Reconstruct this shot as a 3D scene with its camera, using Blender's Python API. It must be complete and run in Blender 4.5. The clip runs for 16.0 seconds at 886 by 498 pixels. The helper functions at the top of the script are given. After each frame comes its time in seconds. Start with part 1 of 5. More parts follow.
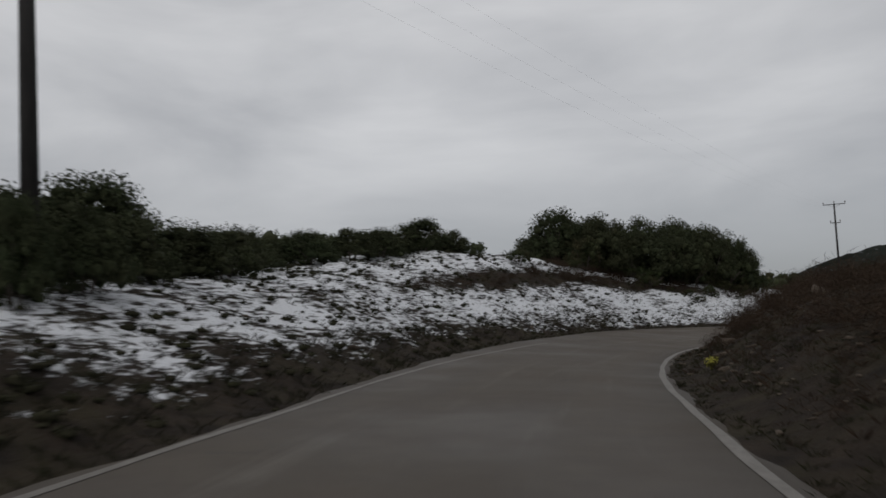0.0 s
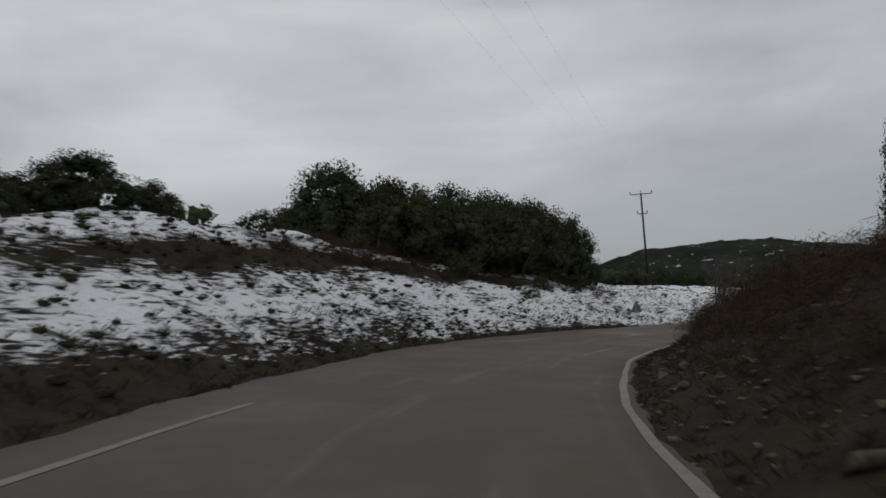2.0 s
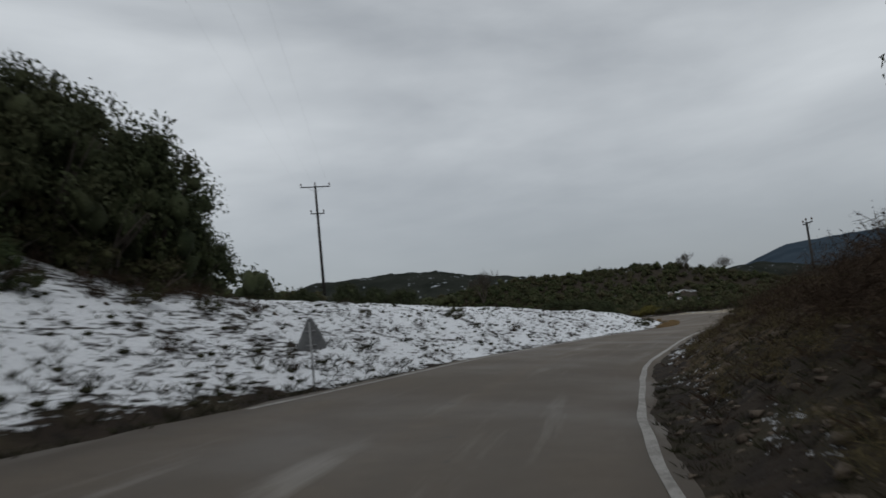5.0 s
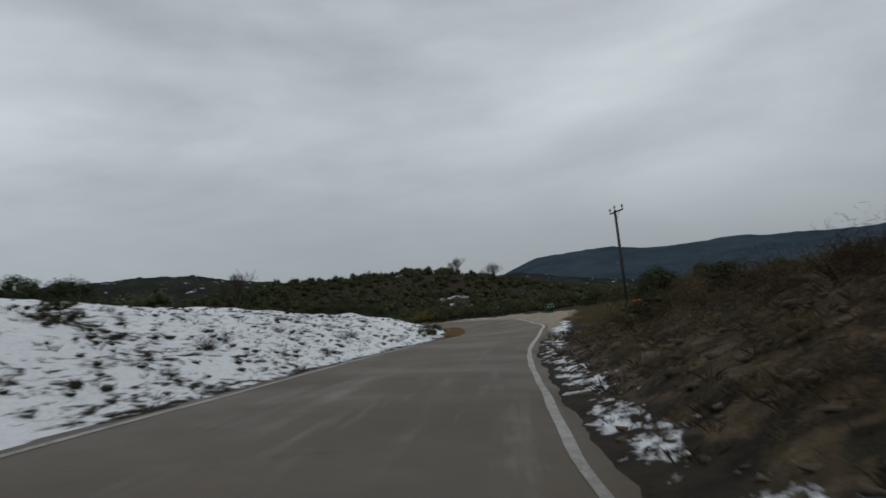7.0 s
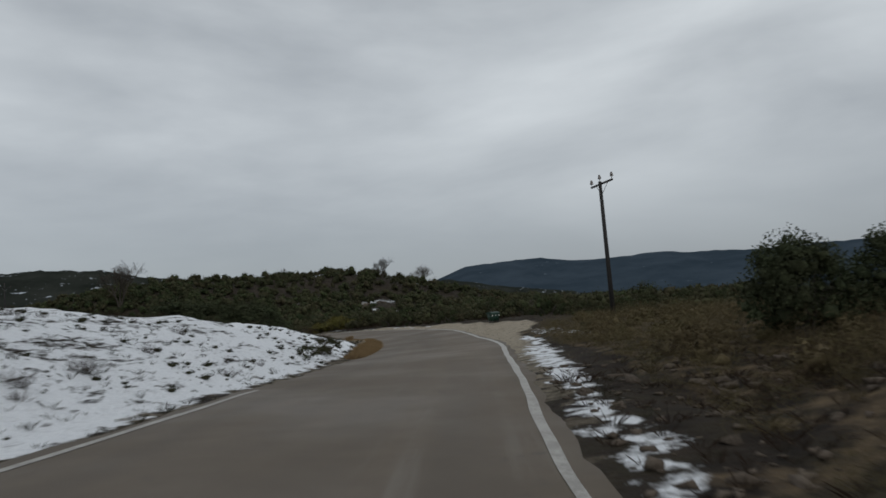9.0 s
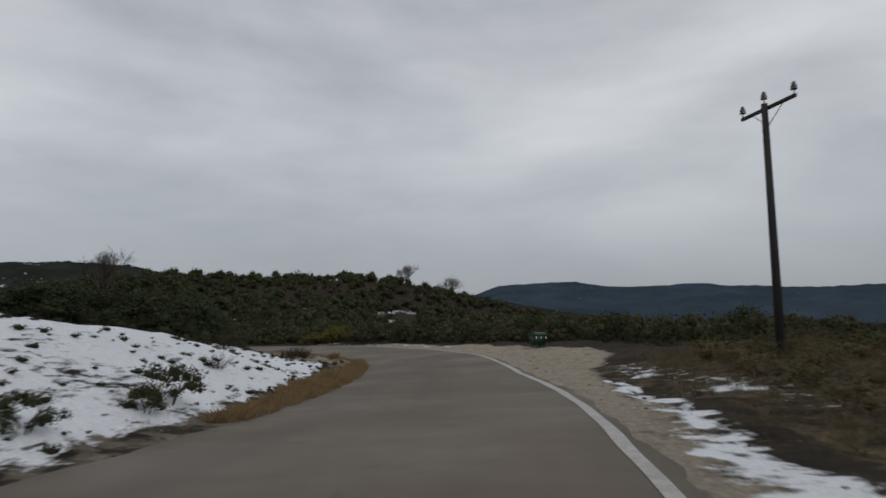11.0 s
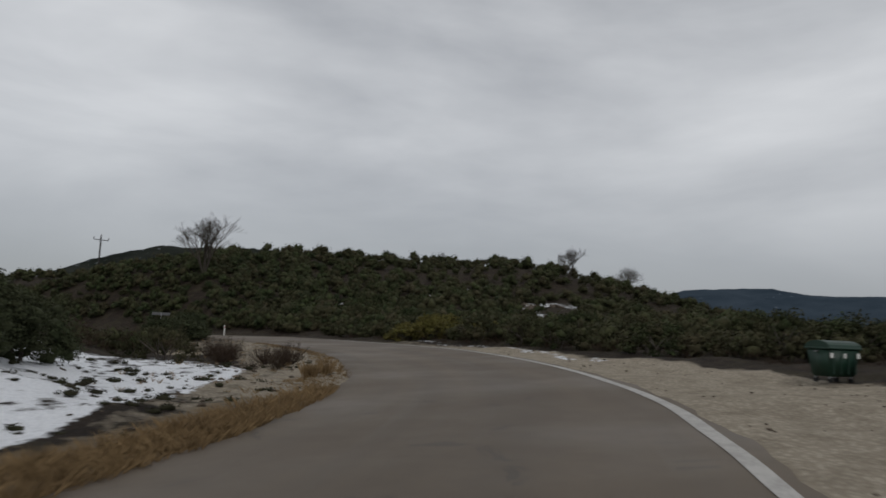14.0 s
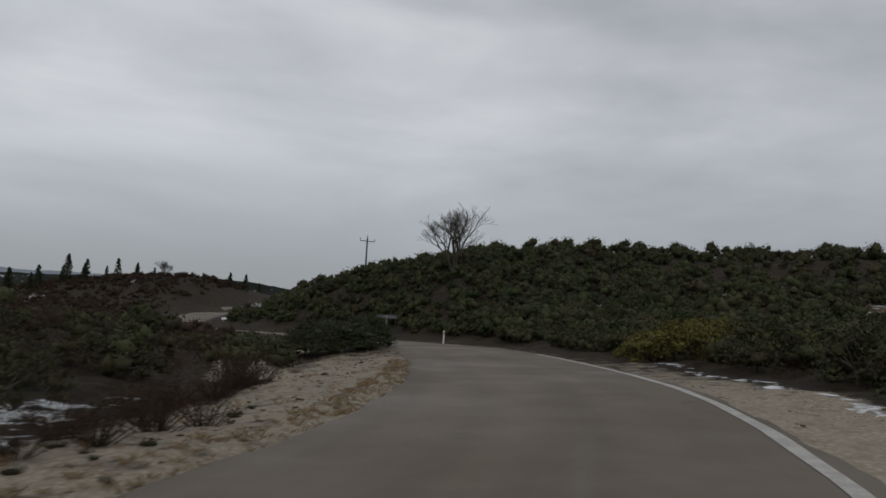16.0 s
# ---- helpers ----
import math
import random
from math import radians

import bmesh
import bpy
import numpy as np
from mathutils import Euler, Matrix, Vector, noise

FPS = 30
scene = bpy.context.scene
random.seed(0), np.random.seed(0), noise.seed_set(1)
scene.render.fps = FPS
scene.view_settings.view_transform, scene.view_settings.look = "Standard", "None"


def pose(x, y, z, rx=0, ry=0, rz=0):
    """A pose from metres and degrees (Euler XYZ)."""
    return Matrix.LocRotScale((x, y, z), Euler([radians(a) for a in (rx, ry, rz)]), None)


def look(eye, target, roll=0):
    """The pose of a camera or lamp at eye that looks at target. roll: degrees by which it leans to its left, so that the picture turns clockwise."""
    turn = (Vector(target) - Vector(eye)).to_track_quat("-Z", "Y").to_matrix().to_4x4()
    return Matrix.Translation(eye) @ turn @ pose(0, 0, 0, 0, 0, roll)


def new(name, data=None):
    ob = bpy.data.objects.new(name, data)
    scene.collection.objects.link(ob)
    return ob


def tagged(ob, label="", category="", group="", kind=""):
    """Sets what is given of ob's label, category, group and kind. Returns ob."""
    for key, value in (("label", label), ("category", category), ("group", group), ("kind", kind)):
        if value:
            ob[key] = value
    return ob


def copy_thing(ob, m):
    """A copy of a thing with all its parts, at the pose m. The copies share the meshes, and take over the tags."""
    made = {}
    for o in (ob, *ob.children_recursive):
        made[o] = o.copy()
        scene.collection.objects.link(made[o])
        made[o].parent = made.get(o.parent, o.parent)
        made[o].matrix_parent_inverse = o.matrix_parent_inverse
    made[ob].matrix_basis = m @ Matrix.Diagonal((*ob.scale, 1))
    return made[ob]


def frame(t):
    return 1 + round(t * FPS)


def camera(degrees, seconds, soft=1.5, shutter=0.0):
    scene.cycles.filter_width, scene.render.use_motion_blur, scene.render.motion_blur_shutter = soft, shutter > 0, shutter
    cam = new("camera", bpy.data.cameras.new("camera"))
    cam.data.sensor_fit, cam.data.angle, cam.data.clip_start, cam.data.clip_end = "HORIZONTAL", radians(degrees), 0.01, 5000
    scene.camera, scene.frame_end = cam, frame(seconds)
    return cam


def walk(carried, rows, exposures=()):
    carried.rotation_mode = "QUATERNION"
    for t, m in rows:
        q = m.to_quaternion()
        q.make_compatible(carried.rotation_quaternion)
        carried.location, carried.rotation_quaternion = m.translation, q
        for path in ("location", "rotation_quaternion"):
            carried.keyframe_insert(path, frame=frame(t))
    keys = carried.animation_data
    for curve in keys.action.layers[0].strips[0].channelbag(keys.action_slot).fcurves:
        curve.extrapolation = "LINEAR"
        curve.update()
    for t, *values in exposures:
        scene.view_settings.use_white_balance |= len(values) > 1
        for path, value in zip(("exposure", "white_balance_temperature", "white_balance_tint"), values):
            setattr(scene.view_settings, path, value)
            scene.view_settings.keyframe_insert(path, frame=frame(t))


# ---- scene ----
cam = camera(63.2, 16.0, soft=1.6, shutter=0.3)
PATH = [
    (0.0, (5.742, -1.702, 1.303), (5.508, 0.714, 1.555), -1.50),
    (0.5, (6.022, 3.193, 1.324), (5.923, 5.617, 1.576), -1.10),
    (1.0, (6.413, 8.067, 1.379), (6.488, 10.491, 1.649), -1.40),
    (1.5, (6.967, 12.865, 1.416), (7.266, 15.273, 1.662), -2.60),
    (2.0, (7.859, 17.372, 1.405), (8.309, 19.758, 1.649), -3.20),
    (2.5, (9.036, 21.952, 1.462), (9.627, 24.304, 1.734), -3.70),
    (3.0, (10.670, 26.964, 1.499), (11.442, 29.261, 1.790), -4.40),
    (3.5, (12.610, 31.762, 1.449), (13.562, 33.988, 1.747), -4.70),
    (4.0, (14.981, 36.256, 1.466), (16.128, 38.389, 1.767), -6.10),
    (4.6, (18.123, 41.152, 1.418), (19.450, 43.175, 1.707), -6.10),
    (5.2, (21.688, 45.411, 1.370), (23.186, 47.311, 1.647), -6.10),
    (5.9, (26.150, 49.792, 1.313), (27.833, 51.530, 1.578), -6.10),
    (6.5, (30.034, 53.227, 1.265), (31.868, 54.817, 1.518), -6.10),
    (7.0, (33.211, 55.941, 1.287), (35.196, 57.341, 1.513), -6.30),
    (7.5, (36.519, 58.345, 1.290), (38.587, 59.620, 1.508), -5.90),
    (8.0, (40.116, 60.645, 1.285), (42.208, 61.880, 1.501), -5.70),
    (10.5, (59.241, 71.371, 1.407), (61.350, 72.569, 1.674), -2.60),
    (11.0, (63.004, 73.475, 1.279), (65.052, 74.770, 1.568), -0.80),
    (11.5, (66.689, 75.480, 1.337), (68.719, 76.803, 1.629), -0.50),
    (12.0, (70.437, 77.510, 1.286), (72.407, 78.917, 1.588), 0.20),
    (12.5, (74.165, 79.528, 1.219), (75.963, 81.148, 1.532), 0.90),
    (13.0, (77.932, 81.817, 1.252), (79.642, 83.527, 1.582), 1.50),
    (13.5, (81.724, 84.115, 1.186), (83.447, 85.814, 1.510), 1.80),
    (14.0, (85.404, 86.361, 1.214), (87.071, 88.121, 1.492), 2.30),
    (14.5, (88.999, 88.895, 1.364), (90.380, 90.894, 1.595), 3.30),
    (15.0, (92.600, 91.326, 1.503), (93.631, 93.525, 1.730), 4.00),
    (15.5, (96.068, 94.421, 1.555), (96.934, 96.689, 1.806), 3.70),
    (16.0, (98.692, 97.062, 1.602), (99.478, 99.359, 1.850), 3.10),
]
walk(cam, [(t, look(eye, target, roll)) for t, eye, target, roll in PATH],
     exposures=[(0.0, -0.16, 6720, 10), (1.5, -0.16, 6660, 9), (4.0, -0.11, 6500, 8), (6.5, -0.06, 6380, 5), (8.0, -0.04, 6380, 5), (10.5, -0.02, 6480, 8), (13.5, -0.05, 6560, 9),
                (14.5, 0.05, 6640, 9), (15.3, 0.00, 6600, 9), (16.0, -0.10, 6540, 9)])

# ---------------------------------------------------------------- world and light
world = bpy.data.worlds.new("overcast")
scene.world = world
world.use_nodes = True
wn, wl = world.node_tree.nodes, world.node_tree.links
wn.clear()
w_out = wn.new("ShaderNodeOutputWorld")
w_bg = wn.new("ShaderNodeBackground")
w_sky = wn.new("ShaderNodeTexSky")
w_sky.sky_type = "NISHITA"
w_sky.sun_disc = False
w_sky.sun_elevation = radians(32)
w_sky.sun_rotation = radians(200)
w_coord = wn.new("ShaderNodeTexCoord")
w_sep = wn.new("ShaderNodeSeparateXYZ")
wl.new(w_coord.outputs["Generated"], w_sep.inputs[0])
w_map = wn.new("ShaderNodeMapping")
w_map.inputs["Scale"].default_value = (1.0, 1.0, 3.4)
wl.new(w_coord.outputs["Generated"], w_map.inputs[0])
w_n1 = wn.new("ShaderNodeTexNoise")
w_n1.inputs["Scale"].default_value = 2.1
w_n1.inputs["Detail"].default_value = 6.0
w_n1.inputs["Roughness"].default_value = 0.5
w_n1.inputs["Distortion"].default_value = 0.3
wl.new(w_map.outputs[0], w_n1.inputs["Vector"])
w_ramp = wn.new("ShaderNodeValToRGB")
w_ramp.color_ramp.elements[0].position = 0.30
w_ramp.color_ramp.elements[0].color = (0.385, 0.40, 0.43, 1)
w_ramp.color_ramp.elements[1].position = 0.68
w_ramp.color_ramp.elements[1].color = (0.635, 0.65, 0.68, 1)
wl.new(w_n1.outputs["Fac"], w_ramp.inputs[0])
# the cloud base darkens into haze low over the land
w_hz = wn.new("ShaderNodeMapRange")
w_hz.interpolation_type = "SMOOTHSTEP"
w_hz.inputs["From Min"].default_value = 0.0
w_hz.inputs["From Max"].default_value = 0.27
wl.new(w_sep.outputs["Z"], w_hz.inputs["Value"])
w_hmix = wn.new("ShaderNodeMix")
w_hmix.data_type = "RGBA"
w_hmix.inputs["A"].default_value = (0.275, 0.291, 0.322, 1)
wl.new(w_hz.outputs[0], w_hmix.inputs["Factor"])
wl.new(w_ramp.outputs[0], w_hmix.inputs["B"])
w_scale = wn.new("ShaderNodeVectorMath")
w_scale.operation = "SCALE"
w_scale.inputs["Scale"].default_value = 0.10
wl.new(w_sky.outputs[0], w_scale.inputs[0])
w_mix = wn.new("ShaderNodeMix")
w_mix.data_type = "RGBA"
w_mix.inputs["Factor"].default_value = 0.93
wl.new(w_scale.outputs[0], w_mix.inputs["A"])
wl.new(w_hmix.outputs["Result"], w_mix.inputs["B"])
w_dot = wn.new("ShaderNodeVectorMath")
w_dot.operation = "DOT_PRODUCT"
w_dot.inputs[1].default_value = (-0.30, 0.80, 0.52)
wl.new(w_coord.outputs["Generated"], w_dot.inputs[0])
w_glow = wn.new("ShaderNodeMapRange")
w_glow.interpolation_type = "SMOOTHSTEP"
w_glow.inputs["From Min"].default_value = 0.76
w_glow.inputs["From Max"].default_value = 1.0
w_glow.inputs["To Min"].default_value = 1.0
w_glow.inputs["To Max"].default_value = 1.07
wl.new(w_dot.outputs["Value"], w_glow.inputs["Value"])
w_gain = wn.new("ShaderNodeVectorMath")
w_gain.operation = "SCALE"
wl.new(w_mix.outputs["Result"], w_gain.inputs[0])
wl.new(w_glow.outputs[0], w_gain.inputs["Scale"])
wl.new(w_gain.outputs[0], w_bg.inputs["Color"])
w_bg.inputs["Strength"].default_value = 1.07
wl.new(w_bg.outputs[0], w_out.inputs["Surface"])

sun_data = bpy.data.lights.new("sun", "SUN")
sun_data.energy = 0.5
sun_data.angle = radians(25)
sun_data.color = (1.0, 0.97, 0.93)
sun = new("sun", sun_data)
sun.matrix_world = look((0, 0, 60), (30, 55, 0))


# ---------------------------------------------------------------- materials
class Nodes:
    """A small builder for node materials."""

    def __init__(self, name, rough=0.9, spec=0.2):
        self.mat = bpy.data.materials.new(name)
        self.mat.use_nodes = True
        self.n, self.l = self.mat.node_tree.nodes, self.mat.node_tree.links
        self.bsdf = self.n["Principled BSDF"]
        self.bsdf.inputs["Roughness"].default_value = rough
        self.bsdf.inputs["Specular IOR Level"].default_value = spec
        tc = self.n.new("ShaderNodeTexCoord")
        self.obj = tc.outputs["Object"]
        geo = self.n.new("ShaderNodeNewGeometry")
        self.pos, self.island = geo.outputs["Position"], geo.outputs["Random Per Island"]

    def noise(self, scale, detail=4.0, rough=0.55, vec=None, stretch=None, distortion=0.0):
        t = self.n.new("ShaderNodeTexNoise")
        t.inputs["Scale"].default_value, t.inputs["Detail"].default_value = scale, detail
        t.inputs["Roughness"].default_value, t.inputs["Distortion"].default_value = rough, distortion
        v = vec or self.pos
        if stretch:
            m = self.n.new("ShaderNodeMapping")
            m.inputs["Scale"].default_value = stretch
            self.l.new(v, m.inputs[0])
            v = m.outputs[0]
        self.l.new(v, t.inputs["Vector"])
        return t.outputs["Fac"]

    def voronoi(self, scale, vec=None):
        t = self.n.new("ShaderNodeTexVoronoi")
        t.inputs["Scale"].default_value = scale
        self.l.new(vec or self.pos, t.inputs["Vector"])
        return t.outputs["Distance"]

    def span(self, value, a, b, to=(0.0, 1.0)):
        m = self.n.new("ShaderNodeMapRange")
        m.inputs["From Min"].default_value, m.inputs["From Max"].default_value = a, b
        m.inputs["To Min"].default_value, m.inputs["To Max"].default_value = to
        self.l.new(value, m.inputs["Value"])
        return m.outputs[0]

    def math(self, op, a, b):
        m = self.n.new("ShaderNodeMath")
        m.operation = op
        for i, v in enumerate((a, b)):
            if isinstance(v, (int, float)):
                m.inputs[i].default_value = v
            else:
                self.l.new(v, m.inputs[i])
        return m.outputs[0]

    def mix(self, fac, a, b):
        m = self.n.new("ShaderNodeMix")
        m.data_type = "RGBA"
        for key, v in (("Factor", fac), ("A", a), ("B", b)):
            if isinstance(v, tuple):
                m.inputs[key].default_value = (*v, 1.0)
            elif isinstance(v, float):
                m.inputs[key].default_value = v
            else:
                self.l.new(v, m.inputs[key])
        return m.outputs["Result"]

    def colour(self, c):
        if isinstance(c, tuple):
            self.bsdf.inputs["Base Color"].default_value = (*c, 1.0)
        else:
            self.l.new(c, self.bsdf.inputs["Base Color"])
        return self

    def rough(self, r):
        self.l.new(r, self.bsdf.inputs["Roughness"])
        return self

    def bump(self, height, strength=0.4, distance=0.05):
        b = self.n.new("ShaderNodeBump")
        b.inputs["Strength"].default_value, b.inputs["Distance"].default_value = strength, distance
        self.l.new(height, b.inputs["Height"])
        self.l.new(b.outputs[0], self.bsdf.inputs["Normal"])
        return self

    def attribute(self, name):
        a = self.n.new("ShaderNodeAttribute")
        a.attribute_name = name
        s = self.n.new("ShaderNodeSeparateColor")
        self.l.new(a.outputs["Color"], s.inputs[0])
        return s.outputs

    def random(self):
        return self.n.new("ShaderNodeObjectInfo").outputs["Random"]


def plain(name, a, b, scale, rough=0.8, spec=0.2, bump=0.3, metal=0.0, stretch=None):
    """A material that wanders between two colours at two scales."""
    m = Nodes(name, rough, spec)
    n1 = m.noise(scale, 5.0, vec=m.obj, stretch=stretch)
    n2 = m.noise(scale * 7.3, 3.0, vec=m.obj, stretch=stretch)
    f = m.math("ADD", m.math("MULTIPLY", n1, 0.65), m.math("MULTIPLY", n2, 0.35))
    m.colour(m.mix(m.span(f, 0.35, 0.65), a, b)).bump(n2, bump, 0.02)
    m.bsdf.inputs["Metallic"].default_value = metal
    return m.mat


def leafy(name, a, b, c, rough=0.8, spots=0.9):
    """Foliage: every leaf has its own tone, and every clump leans to another shade."""
    m = Nodes(name, rough, 0.07)
    at = m.n.new("ShaderNodeAttribute")
    at.attribute_name = "tone"
    tone = at.outputs["Fac"]
    other = m.math("FRACT", m.math("MULTIPLY", tone, 7.31), 0.0)
    patch = m.noise(0.9, 3.0)
    grain = m.noise(14.0, 3.0)
    base = m.mix(m.math("ADD", m.math("MULTIPLY", m.island, 0.6), m.math("MULTIPLY", tone, 0.4)), a, b)
    base = m.mix(m.math("MULTIPLY", m.span(patch, 0.42, 0.68), 0.5), base, c)
    base = m.mix(m.math("MULTIPLY", m.span(other, 0.62, 0.92), 0.8 * spots), base, c)
    m.colour(m.mix(m.math("MULTIPLY", m.random(), 0.4), base, c)).bump(grain, 0.7, 0.06)
    return m.mat


def asphalt_material():
    m = Nodes("asphalt", 0.75, 0.35)
    fine = m.noise(95.0, 3.0)
    mid = m.noise(2.2, 5.0, 0.6)
    wide = m.noise(0.22, 3.0)
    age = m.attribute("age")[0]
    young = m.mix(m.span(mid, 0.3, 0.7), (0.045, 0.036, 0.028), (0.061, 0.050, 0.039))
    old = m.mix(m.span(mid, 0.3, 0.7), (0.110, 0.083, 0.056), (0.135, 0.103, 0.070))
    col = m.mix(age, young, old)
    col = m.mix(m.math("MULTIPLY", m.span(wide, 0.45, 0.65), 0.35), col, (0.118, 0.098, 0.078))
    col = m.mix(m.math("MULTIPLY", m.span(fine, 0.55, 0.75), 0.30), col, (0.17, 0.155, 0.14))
    # long wear streaks and wheel tracks that follow the lane
    lane = m.n.new("ShaderNodeAttribute")
    lane.attribute_name = "lane"
    lane = lane.outputs["Vector"]
    streak = m.noise(1.0, 5.0, 0.6, vec=lane, stretch=(0.07, 1.5, 1.0))
    track = m.noise(1.0, 2.0, 0.5, vec=lane, stretch=(0.02, 0.8, 1.0))
    patch = m.noise(1.0, 4.0, 0.6, vec=lane, stretch=(0.35, 0.9, 1.0))
    col = m.mix(m.math("MULTIPLY", m.span(track, 0.42, 0.62), 0.35), col, (0.060, 0.050, 0.041))
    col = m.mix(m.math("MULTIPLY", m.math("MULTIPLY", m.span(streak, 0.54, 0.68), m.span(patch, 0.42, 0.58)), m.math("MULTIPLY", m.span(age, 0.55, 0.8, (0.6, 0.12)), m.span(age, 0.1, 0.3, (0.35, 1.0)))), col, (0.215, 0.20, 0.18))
    # dark seams and repairs, a wetter wheel track here and there
    seam = m.noise(0.55, 6.0, 0.7, distortion=1.6)
    col = m.mix(m.math("MULTIPLY", m.span(seam, 0.62, 0.66), 0.45), col, (0.040, 0.037, 0.034))
    m.colour(col).rough(m.span(wide, 0.35, 0.65, (0.55, 0.85))).bump(fine, 0.35, 0.01)
    return m.mat


def line_material():
    m = Nodes("worn_line_paint", 0.6, 0.3)
    n1 = m.noise(3.0, 6.0, 0.7)
    n2 = m.noise(26.0, 3.0)
    f = m.math("ADD", m.math("MULTIPLY", n1, 0.6), m.math("MULTIPLY", n2, 0.4))
    keep = m.mix(m.span(m.attribute("age")[0], 0.05, 0.85), (0.165, 0.153, 0.138), (0.40, 0.385, 0.36))
    wear = m.math("MULTIPLY", m.span(f, 0.44, 0.56), m.span(m.attribute("age")[0], 0.3, 0.8, (1.0, 0.4)))
    m.colour(m.mix(wear, keep, (0.13, 0.12, 0.107))).bump(n2, 0.2, 0.01)
    return m.mat


def ground_material():
    """Soil, straw, gravel and thawing snow; the covers are laid out on the mesh and torn apart by noise."""
    m = Nodes("hillside_ground", 0.95, 0.15)
    cover = m.attribute("cover")
    snow_m, gravel_m, straw_m = cover[0], cover[1], cover[2]
    big, mid, fine = m.noise(0.35, 4.0), m.noise(1.7, 6.0, 0.62), m.noise(9.0, 5.0, 0.6)
    grit = m.noise(34.0, 3.0)
    blotch = m.noise(3.3, 5.0, 0.64, stretch=(0.6, 0.6, 4.2))
    ledge = m.noise(0.8, 5.0, 0.6, stretch=(0.6, 0.6, 4.0))
    soil = m.mix(m.span(mid, 0.35, 0.68), (0.015, 0.0115, 0.009), (0.042, 0.031, 0.0225))
    soil = m.mix(m.math("MULTIPLY", m.span(m.noise(0.9, 4.0, 0.6), 0.45, 0.65), 0.6), soil, (0.046, 0.039, 0.022))
    soil = m.mix(m.math("MULTIPLY", m.span(grit, 0.6, 0.75), 0.45), soil, (0.085, 0.067, 0.053))
    stone = m.voronoi(11.0)
    gravel = m.mix(m.span(stone, 0.1, 0.6), (0.43, 0.38, 0.30), (0.28, 0.24, 0.185))
    gravel = m.mix(m.math("MULTIPLY", m.span(mid, 0.45, 0.7), 0.6), gravel, (0.15, 0.125, 0.09))
    straw = m.mix(m.span(fine, 0.3, 0.7), (0.19, 0.138, 0.082), (0.105, 0.076, 0.046))
    col = m.mix(m.span(m.math("ADD", gravel_m, m.math("MULTIPLY", m.math("SUBTRACT", mid, 0.5), 0.9)), 0.35, 0.6), soil, gravel)
    col = m.mix(m.span(m.math("ADD", straw_m, m.math("MULTIPLY", m.math("SUBTRACT", mid, 0.5), 0.9)), 0.4, 0.65), col, straw)
    tear = m.math("ADD", m.math("MULTIPLY", m.math("SUBTRACT", ledge, 0.5), 0.75), m.math("MULTIPLY", m.math("SUBTRACT", blotch, 0.5), 1.3))
    tear = m.math("ADD", tear, m.math("MULTIPLY", m.math("SUBTRACT", big, 0.5), 0.75))
    sf = m.span(m.math("ADD", snow_m, tear), 0.44, 0.60)
    snow = m.mix(m.span(grit, 0.35, 0.65), (0.70, 0.72, 0.76), (0.87, 0.885, 0.91))
    snow = m.mix(m.math("MULTIPLY", m.span(fine, 0.50, 0.72), 0.4), snow, (0.44, 0.455, 0.48))
    m.colour(m.mix(sf, col, snow)).rough(m.span(sf, 0.0, 1.0, (0.95, 0.6)))
    h = m.math("ADD", m.math("MULTIPLY", fine, 0.6), m.math("ADD", m.math("MULTIPLY", grit, 0.25), m.math("MULTIPLY", sf, 0.35)))
    m.bump(h, 1.0, 0.14)
    return m.mat


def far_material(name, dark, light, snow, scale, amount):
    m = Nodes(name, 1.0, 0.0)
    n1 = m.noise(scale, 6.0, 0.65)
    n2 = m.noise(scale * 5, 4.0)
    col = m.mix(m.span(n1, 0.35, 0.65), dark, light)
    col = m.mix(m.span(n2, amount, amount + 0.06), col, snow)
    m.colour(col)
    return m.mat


M_ASPHALT, M_LINE, M_GROUND = asphalt_material(), line_material(), ground_material()
M_OAK = leafy("evergreen_oak_leaves", (0.025, 0.034, 0.018), (0.058, 0.072, 0.036), (0.050, 0.050, 0.028), 0.8, 0.4)
M_SCRUB = leafy("scrub_leaves", (0.016, 0.026, 0.013), (0.056, 0.074, 0.030), (0.066, 0.050, 0.032), 0.8, 0.5)
M_OLIVE = leafy("olive_brown_scrub", (0.066, 0.050, 0.029), (0.150, 0.116, 0.066), (0.098, 0.086, 0.041))
M_BROWN = leafy("brown_scrub_twigs", (0.029, 0.0195, 0.0145), (0.068, 0.045, 0.032), (0.050, 0.037, 0.026), 0.9)
M_SPURGE = leafy("yellow_green_leaves", (0.085, 0.085, 0.024), (0.14, 0.125, 0.035), (0.10, 0.085, 0.03))
M_STRAW = leafy("dry_grass", (0.225, 0.155, 0.080), (0.42, 0.295, 0.160), (0.165, 0.112, 0.063), 0.9)
M_HUMMOCK = leafy("dead_heath", (0.040, 0.030, 0.020), (0.094, 0.072, 0.045), (0.066, 0.058, 0.030), 0.9)
M_HEATH = leafy("dwarf_heath", (0.020, 0.020, 0.014), (0.050, 0.046, 0.030), (0.036, 0.038, 0.020), 0.95)
M_BARK = plain("grey_bark", (0.060, 0.050, 0.042), (0.12, 0.105, 0.09), 9.0, 0.95, 0.1, 0.6, stretch=(1, 1, 0.25))
M_POLE = plain("tarred_pole_wood", (0.022, 0.021, 0.021), (0.046, 0.043, 0.041), 6.0, 0.85, 0.2, 0.5, stretch=(3, 3, 0.2))
